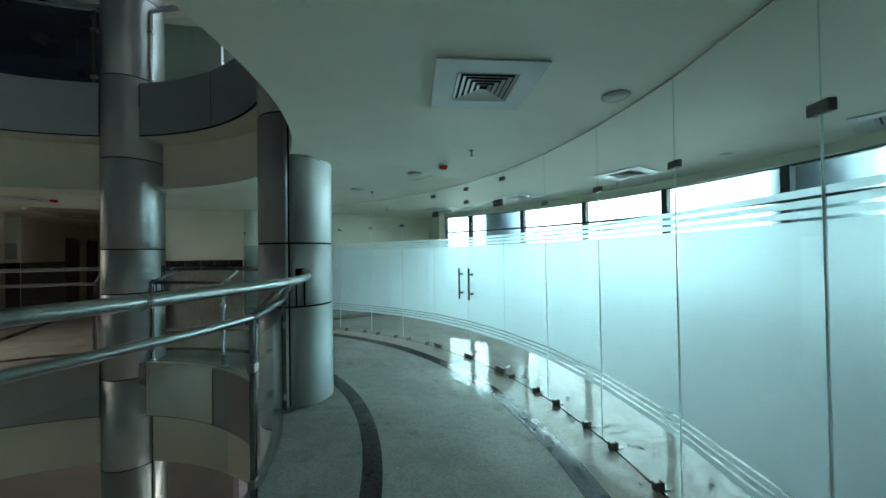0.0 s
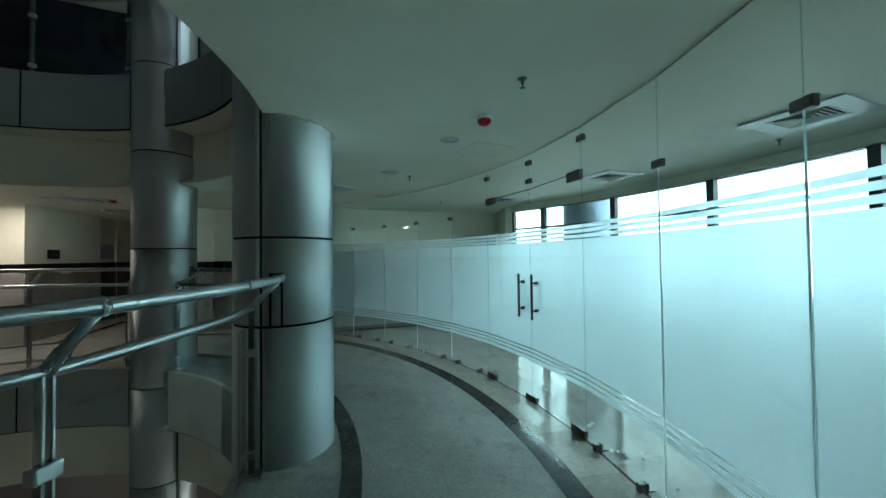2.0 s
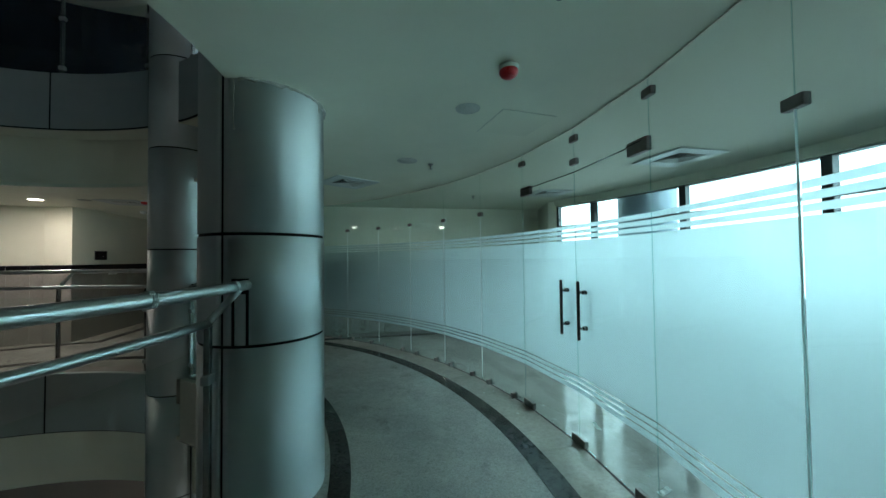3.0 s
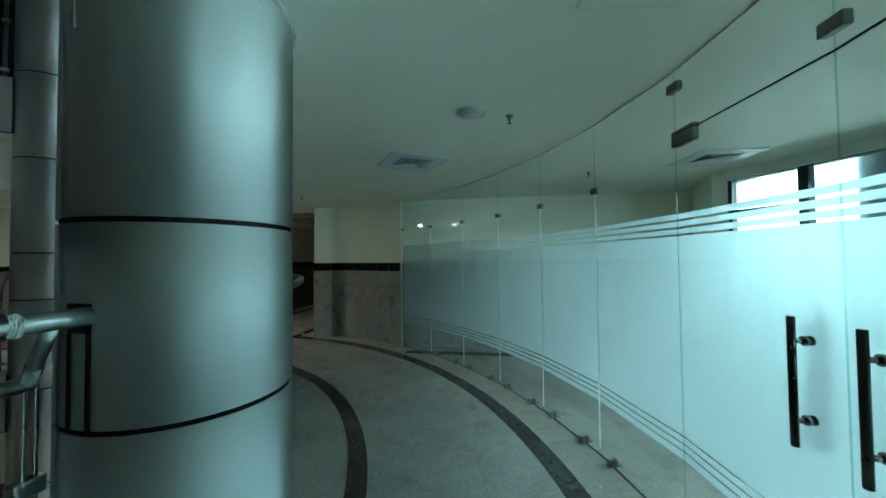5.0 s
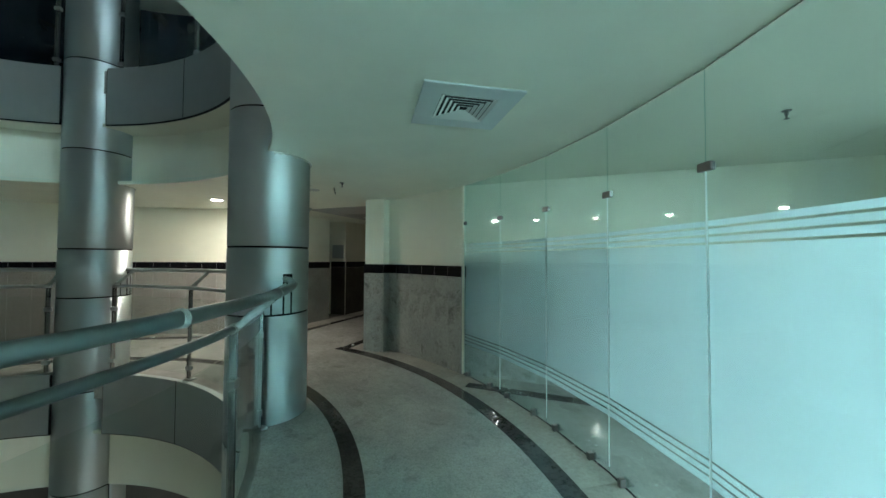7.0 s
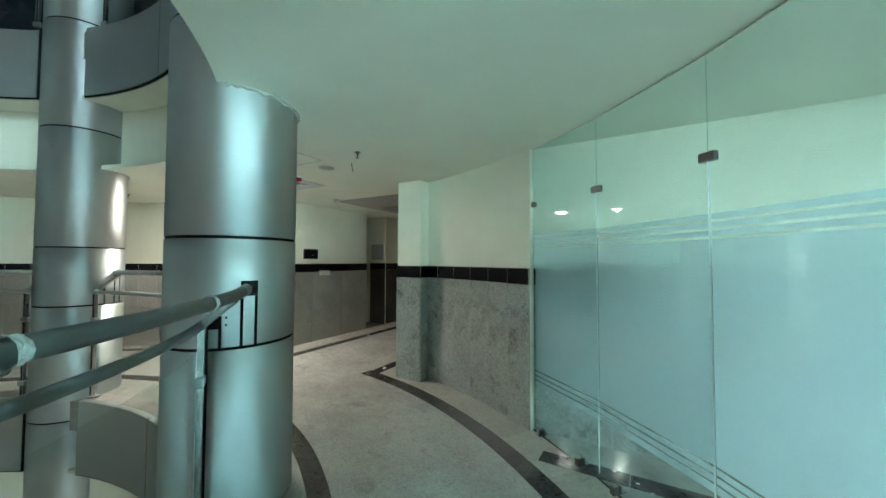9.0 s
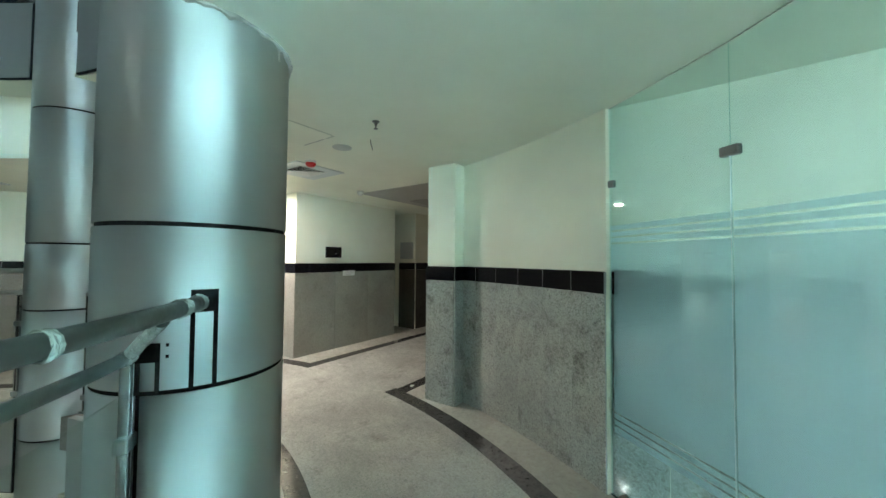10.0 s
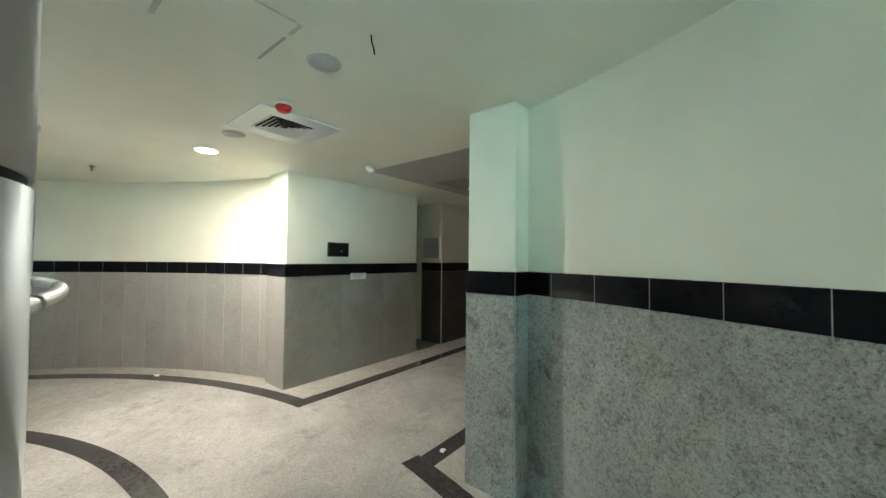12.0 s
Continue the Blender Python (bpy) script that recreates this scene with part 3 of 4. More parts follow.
# ================= metal fascia =================
BAYS = [(a, b if b > a else b + 360) for a, b in zip(COLUMNS, COLUMNS[1:] + COLUMNS[:1])]
for base in (0.0, STOREY):
    for a, b in BAYS:
        bay = thing("fascia", at(R_FASCIA, (a + b) / 2, base - 0.72), "curved silver metal fascia on the slab edge between two columns", "fascia", "fascia round the atrium")
        lo, hi = a + 4.5, b - (5.6 if base else 6.9)
        mid = (a + b) / 2 + 0.6
        part("backing", ring(B(), R_FASCIA + 0.008, R_FASCIA + 0.028, lo - 0.2, hi + 0.25, base - 0.733, base + 0.016), SEAL, bay, placed=True)
        for p, q in ((lo, mid - 0.2), (mid + 0.2, hi)):
            bm = ring(B(), R_FASCIA, R_FASCIA + 0.006, p, q, base - 0.72, base + 0.02, 12)
            ring(bm, R_FASCIA + 0.007, R_FASCIA + 0.06, p, q, base + 0.018, base + 0.022, 12)
            # one panel carries a bright reflection as its base colour
            brightened = base == 0.0 and a == COLUMNS[1] and p > mid
            part("fascia_panel", bm, FASCIA_PALE if brightened else FASCIA, bay, "panel coloured pale for the bright reflection in it" if brightened else "", placed=True)

# ================= railings =================
Z_HAND, Z_LOW = 1.335, 1.13


def along(profile, s):
    """The radius at the turn s, from pairs of turn and radius."""
    for (s0, r0), (s1, r1) in zip(profile, profile[1:]):
        if s <= s1:
            f = max(0.0, (s - s0) / (s1 - s0))
            return r0 + (r1 - r0) * f
    return profile[-1][1]


def railing(a, b, base, metal, hands, lows, z_hand=Z_HAND):
    def R_HAND(s):
        return along(hands, s)

    def R_LOW(s):
        return along(lows, s)

    m = at(R_LOW((a + b) / 2), (a + b) / 2, base)
    stops = [a + 6.5, (a + b) / 2 - 0.3, b - 6.5]
    rail = thing("railing", m, "stainless steel and glass balustrade on the edge of the atrium", "railing", "railings round the atrium")
    hand = part("handrail", tube(B(), [P(R_HAND(s), s, base + z_hand) for s in (a + 5.2 + (b - a - 10.7) * k / 28 for k in range(29))], 0.0275, 16), metal, rail, placed=True)
    low = part("lower_rail", tube(B(), [P(R_LOW(s), s, base + Z_LOW) for s in (stops[0] - 0.2 + (stops[2] - stops[0] + 0.6) * k / 28 for k in range(29))], 0.0225, 16), metal, rail, placed=True)
    rng = random.Random(int(a * 10 + base))
    spots = ([a + 5.6, b - 8.6, b - 5.9] if metal == DULL else [b - 8.6]) + [a + (b - a) * f for f in (0.27, 0.5, 0.7)]
    for s in spots:
        long = 0.45 if metal == DULL and min(s - a, b - s) < 9 else 0.22
        pts = [P(R_HAND(s), s + long * (k / 8 - 0.5) * 2, base + z_hand) for k in range(9)]
        part("wrap", crumple(B(), pts, 0.0280, int(s * 97)), WRAP, hand, "clear tape wrapped round the handrail", placed=True)
    for s in stops:
        post = part("post", block(block(B(), (0.032, 0.010, Z_LOW - 0.02), at(R_LOW(s), s, base + (Z_LOW + 0.02) / 2), 0.002), (0.032, 0.010, Z_LOW - 0.02), at(R_LOW(s), s + 0.45, base + (Z_LOW + 0.02) / 2), 0.002), POST, rail, placed=True)
        part("base_plate", block(B(), (0.09, 0.10, 0.012), at(R_LOW(s) + 0.02, s + 0.22, base + 0.012), 0.003), STEEL, post, placed=True)
        # sloping arm that carries the handrail
        lean = (0.8, 0.22, -3.9 if metal == DULL else -0.8)[stops.index(s)]
        p, q = P(R_LOW(s), s + 0.22, base + Z_LOW), P(R_HAND(s + lean), s + lean, base + z_hand - 0.012)
        arm = part("arm", tube(B(), [p, p.lerp(q, 0.5), q], 0.019, 10), metal, rail, placed=True)
        spots = [0.08 + 0.84 * k / 9 for k in range(10)] if metal == DULL else [0.06, 0.13, 0.20, 0.27, 0.34]
        part("wrap", crumple(B(), [p.lerp(q, f) for f in spots], 0.0196, int(s * 53)), WRAP, arm, "clear tape round the arm", placed=True)
        if metal == DULL:
            # loose plastic knotted where the arm meets the lower rail
            pts = [P(R_LOW(s), s + 0.5 * (k / 7 - 0.5) * 2.4, base + Z_LOW) for k in range(8)]
            part("wrap", crumple(B(), pts, 0.0235, int(s * 31)), WRAP, low, "clear plastic knotted round the rail", placed=True)
        for z in (0.15, 0.83):
            part("clamp", block(B(), (0.045, 0.075, 0.05), at(R_LOW(s), s + 0.22, base + z), 0.006), STEEL, post, placed=True)
    for p, q in zip([a + 6.3] + stops, stops + [b - 6.3]):
        p, q = (p + 0.9 if p in stops else p), (q - 0.45 if q in stops else q)
        if q - p > 0.8:
            part("glass_panel", ring(B(), R_LOW((p + q) / 2) - 0.005, R_LOW((p + q) / 2) + 0.005, p, q, base + 0.07, base + 1.0, max(2, round((q - p) / 3))), RAILGLASS, rail, "clear toughened glass infill", placed=True)
    return rail


HANDS = [(-21.8, 3.22), (-12, 3.27), (0, 3.38), (7, 3.50), (15, 3.53), (35.3, 3.53)]
LOWS = [(-21.8, 3.08), (-10.5, 3.12), (-5.7, 3.17), (-1, 3.23), (6.7, 3.32), (14, 3.31), (35.3, 3.36)]
for i, (a, b) in enumerate(BAYS):
    if i == 0:
        railing(a, b, 0.0, STEEL, HANDS, LOWS, 1.328)
    else:
        railing(a, b, 0.0, DULL if i == 1 else STEEL, [(a, 3.56), (b, 3.58)], [(a, 3.33), (b, 3.38)], 1.315 if i == 1 else Z_HAND)
for a, b in BAYS[:4]:
    railing(a, b, STOREY, STEEL, [(a, 3.56), (b, 3.58)], [(a, 3.33), (b, 3.38)])

# ================= glass partition =================
FILM_STRIPES = [(0.527, 1.592), (1.604, 1.631), (1.643, 1.671), (1.683, 1.712), (0.487, 0.515), (0.447, 0.475), (0.397, 0.435)]
K_FIRST, K_LAST, K_DOOR = -5, 12, (4, 5)


OUT_OF_ROUND = {7: -0.012, 8: -0.026, 9: -0.036, 10: -0.034, 11: -0.023, 12: 0.008}   # metres, towards the flatter end


def joint(k):
    return JOINT0 + JOINT * k if k < 12 else 88.45


def r_glass(a):
    """The radius of the glass line at the angle a."""
    k = (a - JOINT0) / JOINT if a < joint(11) else 11 + (a - joint(11)) / (joint(12) - joint(11))
    i = math.floor(k)
    r0, r1 = OUT_OF_ROUND.get(i, 0.0), OUT_OF_ROUND.get(i + 1, 0.0)
    return R_GLASS + r0 + (r1 - r0) * (k - i)


Z_DOOR = 2.13
partition = thing("glass_partition", at(R_GLASS, 40, 0), "curved wall of flat frosted glass panes with clear stripes", "glass partition")


def pane(bm, a0, a1, z0, z1, thick, off=0.0, gap=0.0014):
    """A flat pane between two joints of the partition, off metres towards the room."""
    p, q = P(r_glass(a0), a0), P(r_glass(a1), a1)
    d = (q - p).normalized()
    p, q = p + d * gap, q - d * gap
    n = Vector((d.y, -d.x, 0)) * (off + thick / 2)
    mid = (p + q) / 2 + n
    m = pose(mid.x, mid.y, (z0 + z1) / 2, 0, 0, math.degrees(math.atan2(d.y, d.x)))
    return block(bm, ((q - p).length, thick, z1 - z0), m)


for k in range(K_FIRST, K_LAST):
    a0, a1 = joint(k), joint(k + 1)
    if k in K_DOOR:
        part("fanlight", pane(B(), a0, a1, Z_DOOR + 0.006, Z_CEIL, 0.010), GLASS, partition, "clear glass over the door", placed=True)
        continue
    g = part("pane", pane(B(), a0, a1, 0.012, Z_CEIL - 0.004, 0.010), GLASS, partition, placed=True)
    for z0, z1 in FILM_STRIPES:
        part("film", pane(B(), a0, a1, z0, z1, 0.0012, 0.0125, 0.001), FROST, g, "pale frosted film", placed=True)

# bright polished edges at the joints, below the clips
for k in range(K_FIRST, K_LAST + 1):
    a = joint(k)
    door_edge = k in (4, 5, 6)
    if not door_edge:
        if k == K_LAST:
            part("edge_channel", block(B(), (0.03, 0.008, Z_CEIL - 0.016), at(r_glass(a) + 0.002, a + 0.02, Z_CEIL / 2)), CHANNEL, partition, "dark ragged sealant against the wall", placed=True)
        else:
            part("edge_strip", block(B(), (0.0095, 0.0036, 1.93), at(r_glass(a) + 0.0045, a, 0.012 + 0.965 + 0.03), 0.0015), EDGE, partition, "pale silicone joint", placed=True)
        bm = block(B(), (0.032, 0.082, 0.046), at(r_glass(a) + 0.005, a, 1.985), 0.005)
        part("clip", bm, CHROME, partition, "metal clip joining two panes", placed=True)
for a, z in ((JOINT0 + JOINT * 4, 2.40), (JOINT0 + JOINT * 5, 2.40), (JOINT0 + JOINT * 6, 2.40), (JOINT0 + JOINT * 5, 2.215)):
    part("clip", block(B(), (0.034, 0.085, 0.05), at(R_GLASS + 0.005, a, z), 0.005), CHROME, partition, placed=True)
# head bead against the ceiling and dark joint on the floor
bead, seam = B(), B()
for k in range(K_FIRST, K_LAST):
    pane(bead, joint(k), joint(k + 1), Z_CEIL - 0.0045, Z_CEIL - 0.001, 0.010, -0.001, 0.0)
    pane(seam, joint(k), joint(k + 1), 0.001, 0.004, 0.018, -0.006, 0.0)
part("head_bead", bead, HEADBEAD, partition, "grey sealant bead at the ceiling", placed=True)
part("floor_joint", seam, SEAL, partition, "dark sealant joint on the floor", placed=True)
for k in K_DOOR:
    part("seal_strip", pane(B(), joint(k), joint(k + 1), Z_DOOR + 0.0005, Z_DOOR + 0.0055, 0.008, 0.001, 0.001), SEAL, partition, "dark seal over the door", placed=True)
# small floor shoes, two to a pane
bm = B()
block(bm, (0.045, 0.035, 0.055), pose(-0.012, 0, 0.0275), 0.004)
block(bm, (0.012, 0.035, 0.055), pose(0.024, 0, 0.0275), 0.002)
block(bm, (0.09, 0.05, 0.006), pose(0.03, 0.012, 0.003), 0.001)
SHOE = mesh_of("floor_shoe", bm, CHROME)
for k in range(K_FIRST, K_LAST):
    if k not in K_DOOR:
        for f in (0.22, 0.80):
            piece("floor_shoe", SHOE, at(r_glass(joint(k) + JOINT * f) - 0.010 - 0.013 * f * (1 - f), min(joint(k) + JOINT * f, 87.6), 0.0042), partition)


def glass_door(a0, a1, hinge_at_start):
    leaf = thing("glass_door", at(R_GLASS, (a0 + a1) / 2, 0.008), "closed frosted glass door leaf with long metal pull handle", "door", "glass double doors")
    g = part("pane", pane(B(), a0, a1, 0.012, Z_DOOR, 0.012, -0.001, 0.0015), GLASS, leaf, placed=True)
    for z0, z1 in FILM_STRIPES:
        part("film", pane(B(), a0, a1, z0, z1, 0.0012, 0.0125, -0.0008), FROST, g, "pale frosted film", placed=True)
    p, q = P(R_GLASS, a0), P(R_GLASS, a1)
    d = (q - p).normalized()
    turn = math.degrees(math.atan2(d.y, d.x))
    out = Vector((-d.y, d.x, 0))  # towards the gallery
    hinge, meet = (p, q) if hinge_at_start else (q, p)
    way = d if hinge_at_start else -d
    for z, h in ((Z_DOOR - 0.02, 0.085), (0.040, 0.06)):
        c = hinge + way * 0.08
        m = pose(c.x, c.y, z, 0, 0, turn)
        fitting = part("patch_fitting", block(B(), (0.165, 0.036, h), m, 0.005), CHROME, leaf, "brushed metal pivot fitting", placed=True)
        if z > 1:
            m = pose(c.x + way.x * 0.02, c.y + way.y * 0.02, Z_DOOR + 0.003, 0, 0, turn)
            part("seam", block(B(), (0.128, 0.0375, 0.006), m), SEAL, fitting, "dark gap between fitting halves", placed=True)
    c = meet - way * 0.115
    for side in (1, -1):
        o = out * side * 0.055
        bm = tube(B(), [c + o + Vector((0, 0, 0.835)), c + o + Vector((0, 0, 1.275))], 0.0125, 14)
        for z in (0.92, 1.19):
            tube(bm, [c + o * 0.1 + Vector((0, 0, z)), c + o + Vector((0, 0, z))], 0.008, 10)
        bar = part("handle", bm, HANDLE, leaf, "long dark metal pull handle", placed=True)
        for z in (0.92, 1.19):
            bm = tube(B(), [c + o * 0.12 + Vector((0, 0, z)), c + o * 0.30 + Vector((0, 0, z))], 0.017, 16)
            tube(bm, [c + o * 0.30 + Vector((0, 0, z)), c + o * 0.80 + Vector((0, 0, z))], 0.0092, 12)
            part("standoff", bm, POST, bar, "polished steel standoff", placed=True)
    return leaf


glass_door(JOINT0 + JOINT * 4, JOINT0 + JOINT * 5, True)
glass_door(JOINT0 + JOINT * 5, JOINT0 + JOINT * 6, False)
# the fixed panes beside the doors are held by the same fittings at the floor
bm = block(B(), (0.036, 0.165, 0.055), pose(0, 0, 0.032), 0.005)
PATCH = mesh_of("patch_fitting", bm, CHROME)
piece("patch_fitting", PATCH, at(R_GLASS + 0.004, JOINT0 + JOINT * 5, 0.0), partition)

# ================= windows of the glazed room =================
# the unseen storeys above and below get the same windows, assumed
for base in (0.0, STOREY, -STOREY):
    for i in range(-11, 7):
        a0, a1 = 42.8 + 9.6 * (i - 5), 42.8 + 9.6 * (i - 4)
        a0, a1 = max(a0, A_START), min(a1, A_WIN)
        if a1 - a0 < 2:
            continue
        w = thing("window", at(R_WIN, (a0 + a1) / 2, base + Z_SILL), "tall window in a dark metal frame with a high transom", "window", "windows of the glazed room", "structure")
        for z0, z1 in ((Z_SILL, Z_SILL + 0.06), (1.985, 2.02), (Z_HEAD - 0.012, Z_HEAD)):
            part("window_frame", ring(B(), R_WIN + 0.05, R_WIN + 0.12, a0 + 0.3, a1 - 0.3, base + z0, base + z1, 2), FRAME, w, placed=True)
        for a in (a0, a1 - 0.3):
            part("mullion", ring(B(), R_WIN + 0.04, R_WIN + 0.13, a, a + 0.3, base + Z_SILL, base + Z_HEAD, 1), FRAME, w, placed=True)
        for z0, z1 in ((Z_SILL + 0.06, 1.985), (2.02, Z_HEAD - 0.012)):
            g = part("pane", ring(B(), R_WIN + 0.08, R_WIN + 0.086, a0 + 0.3, a1 - 0.3, base + z0, base + z1, 2), PANE, w, placed=True)
            g.visible_shadow = False
bm = lathe(B(), [(0, -4), (0.42, -4), (0.42, 9), (0, 9)], 32)
for a in (14.2, 48.8):
    c = thing("outer_column", at(R_WIN + 0.66, a, 0), "round blue-grey clad column outside the windows", "column", "outer columns")
    part("shaft", bm.copy(), BLUE, c)
bm.free()

# ================= floor bands and wall stones, piece by piece =================
def arc_mesh(name, r0, r1, da, z0, z1, material, n=3, bevel=0.0):
    """A curved piece centred on angle 0, about the atrium's centre, in a frame whose origin is that centre."""
    bm = B()
    rows = []
    for i in range(n + 1):
        a = radians(-da / 2 + da * i / n)
        k, s = math.cos(a), math.sin(a)
        rows.append([bm.verts.new(p) for p in ((r0 * k, r0 * s, z0), (r1 * k, r1 * s, z0), (r1 * k, r1 * s, z1), (r0 * k, r0 * s, z1))])
    for p, q in zip(rows, rows[1:]):
        for j in range(4):
            bm.faces.new((p[j], p[(j + 1) % 4], q[(j + 1) % 4], q[j]))
    bm.faces.new(rows[0][::-1])
    bm.faces.new(rows[-1])
    bmesh.ops.recalc_face_normals(bm, faces=bm.faces[:])
    return mesh_of(name, bm, material)


def turned(a):
    return pose(CX, CY, 0, 0, 0, a)


inner = arc_mesh("band_stone", 3.928, 4.067, 7.5 - 0.04, -0.01, 0.004, BAND, 4)
for i in range(48):
    piece("band_stone", inner, turned(-60 + 7.5 * (i + 0.5)), floor)
A_TURN = 8.3   # where the outer band turns into the corridor, either side of its axis
outer = arc_mesh("band_stone", 5.292, 5.448, 6.0 - 0.04, -0.01, 0.004, BAND, 4)
a = AXIS - A_TURN - 6.0
while a > -60:
    piece("band_stone", outer, turned(a + 3.0), floor)
    a -= 6.0
a = AXIS + A_TURN
while a + 6 < 300:
    piece("band_stone", outer, turned(a + 3.0), floor)
    a += 6.0
for v in (-0.775, 0.892):
    u = 5.235
    while u < 9.2:
        bm = uv_block(B(), u, u + 0.595, v - 0.075, v + 0.075, -0.01, 0.0045)
        part("band_stone", bm, BAND, floor, placed=True)
        u += 0.6

# pale border stones between the band and the glass or the walls
edging = arc_mesh("border_stone", 5.450, R_GLASS - 0.012, 6.0 - 0.02, -0.01, 0.0022, BORDER, 3)
for i in range(20):
    piece("border_stone", edging, turned(88.4 - 6.0 * (i + 0.5)), floor)
edging = arc_mesh("border_stone", 5.450, R_WALL + 0.004, 5.6 - 0.02, -0.01, 0.0022, BORDER, 3)
for i in range(3):
    piece("border_stone", edging, turned(88.4 + 5.6 * (i + 0.5)), floor)
edging = arc_mesh("border_stone", 5.450, R_FAR + 0.004, 6.0 - 0.02, -0.01, 0.0022, BORDER, 3)
for i in range(20):
    piece("border_stone", edging, turned(137.6 + 6.0 * (i + 0.5)), floor)
for v0, v1 in ((VL - 0.01, -0.852), (0.969, VR + 0.01)):
    u = 5.345
    while u < 9.2:
        part("border_stone", uv_block(B(), u, u + 0.598, v0, v1, -0.01, 0.0025), BORDER, floor, placed=True)
        u += 0.6

Z_B0, Z_B1 = 1.269, 1.415
STONE_A = 2.914
for wall, r, a0, count, stuff, gap in ((wall_near, R_WALL, 88.47, 5, DADO_WORN, 0.012), (wall_far, R_FAR, 137.7, 34, DADO, 0.035)):
    stone = arc_mesh("dado_stone", r, r + 0.0125, STONE_A - gap, 0.0, Z_B0 - 0.002, stuff, 2)
    tile = arc_mesh("border_tile", r - 0.004, r + 0.0125, STONE_A - 0.045, Z_B0, Z_B1, TILE, 2)
    part("grout_bed", ring(B(), r + 0.003, r + 0.0118, a0, a0 + STONE_A * count - 0.05, 0.0, Z_B0 - 0.004), PLASTER if stuff is DADO else PANEL, wall, "pale grout between the stones", placed=True)
    bead = arc_mesh("border_grout", r - 0.003, r + 0.0122, 0.044, Z_B0 + 0.001, Z_B1 - 0.001, GROUT, 1)
    for i in range(count):
        piece("dado_stone", stone, turned(a0 + STONE_A * (i + 0.5)), wall)
        piece("border_tile", tile, turned(a0 + STONE_A * (i + 0.5)), wall)
        piece("border_grout", bead, turned(a0 + STONE_A * i), wall)
# the narrow last stone in the corner
bead_last = arc_mesh("border_grout", R_WALL - 0.003, R_WALL + 0.0122, 0.044, Z_B0 + 0.001, Z_B1 - 0.001, GROUT, 1)
piece("dado_stone", arc_mesh("dado_stone", R_WALL, R_WALL + 0.0125, 1.95, 0.0, Z_B0 - 0.002, DADO_WORN, 2), turned(88.47 + 5 * STONE_A + 0.98), wall_near)
piece("border_grout", bead_last, turned(88.47 + 5 * STONE_A), wall_near)
piece("border_tile", arc_mesh("border_tile", R_WALL - 0.004, R_WALL + 0.0125, 1.93, Z_B0, Z_B1, TILE, 2), turned(88.47 + 5 * STONE_A + 0.98), wall_near)


def dado_flat(wall, u0, u1, v0, v1, axis, step, stone=DADO):
    """Stones and border tiles on a straight wall: a thin skin from (u0, v0) to (u1, v1), cut along axis."""
    span = (u1 - u0) if axis == "u" else (v1 - v0)
    n = max(1, round(span / step))
    for i in range(n):
        g = 0.0012
        if axis == "u":
            p0, p1 = u0 + span * i / n + g, u0 + span * (i + 1) / n - g
            box = (p0, p1, v0, v1)
        else:
            p0, p1 = v0 + span * i / n + g, v0 + span * (i + 1) / n - g
            box = (u0, u1, p0, p1)
        part("dado_stone", uv_block(B(), *box, 0.0, Z_B0 - 0.002), stone, wall, placed=True)
        e = 0.005
        box = (box[0], box[1], box[2] - e, box[3] + e) if axis == "u" else (box[0] - e, box[1], box[2], box[3])
        part("border_tile", uv_block(B(), *box, Z_B0, Z_B1), TILE, wall, placed=True)


dado_flat(wall_left, U_END + SKIN, U_NICHE0, VL - SKIN + 0.001, VL, "u", 0.72, DADO_POLISHED)
dado_flat(wall_left, U_END, U_END + SKIN - 0.001, VL - 0.44, VL, "v", 0.44)
dado_flat(wall_right, U_END + SKIN, 9.5, VR, VR + SKIN - 0.001, "u", 0.72)
dado_flat(wall_right, U_END, U_END + SKIN - 0.001, VR, VR + 0.36, "v", 0.36, DADO_WORN)
dado_flat(wall_right, U_END + SKIN, U_END + 0.19, VR + 0.3605, VR + 0.372, "u", 0.2, DADO_WORN)
# past the recess the corridor's dimness is put into darker stone
dado_flat(wall_beyond, U_NICHE1 + 0.01, 10.6, VL - SKIN + 0.001, VL, "u", 0.72, DADO_SHADED)

dado_flat(wall_room, U_ROOM, U_ROOM + SKIN - 0.001, V_ROOM + 0.02, V_SIDE, "v", 0.30, DADO_WORN)
v = 3.3
while v < 6.6:
    part("band_stone", uv_block(B(), U_ROOM - 0.45, U_ROOM - 0.30, v, v + 0.595, -0.01, 0.0045), BAND, floor, placed=True)
    v += 0.6

# ================= ceiling fittings =================
PANEL2 = plain("pale speaker grille", (0.56, 0.57, 0.54), 0.6, vary=0.1, scale=60)
SMUDGE = plain("smeared joint filler", (0.60, 0.615, 0.53), 0.7, vary=0.22, scale=9)


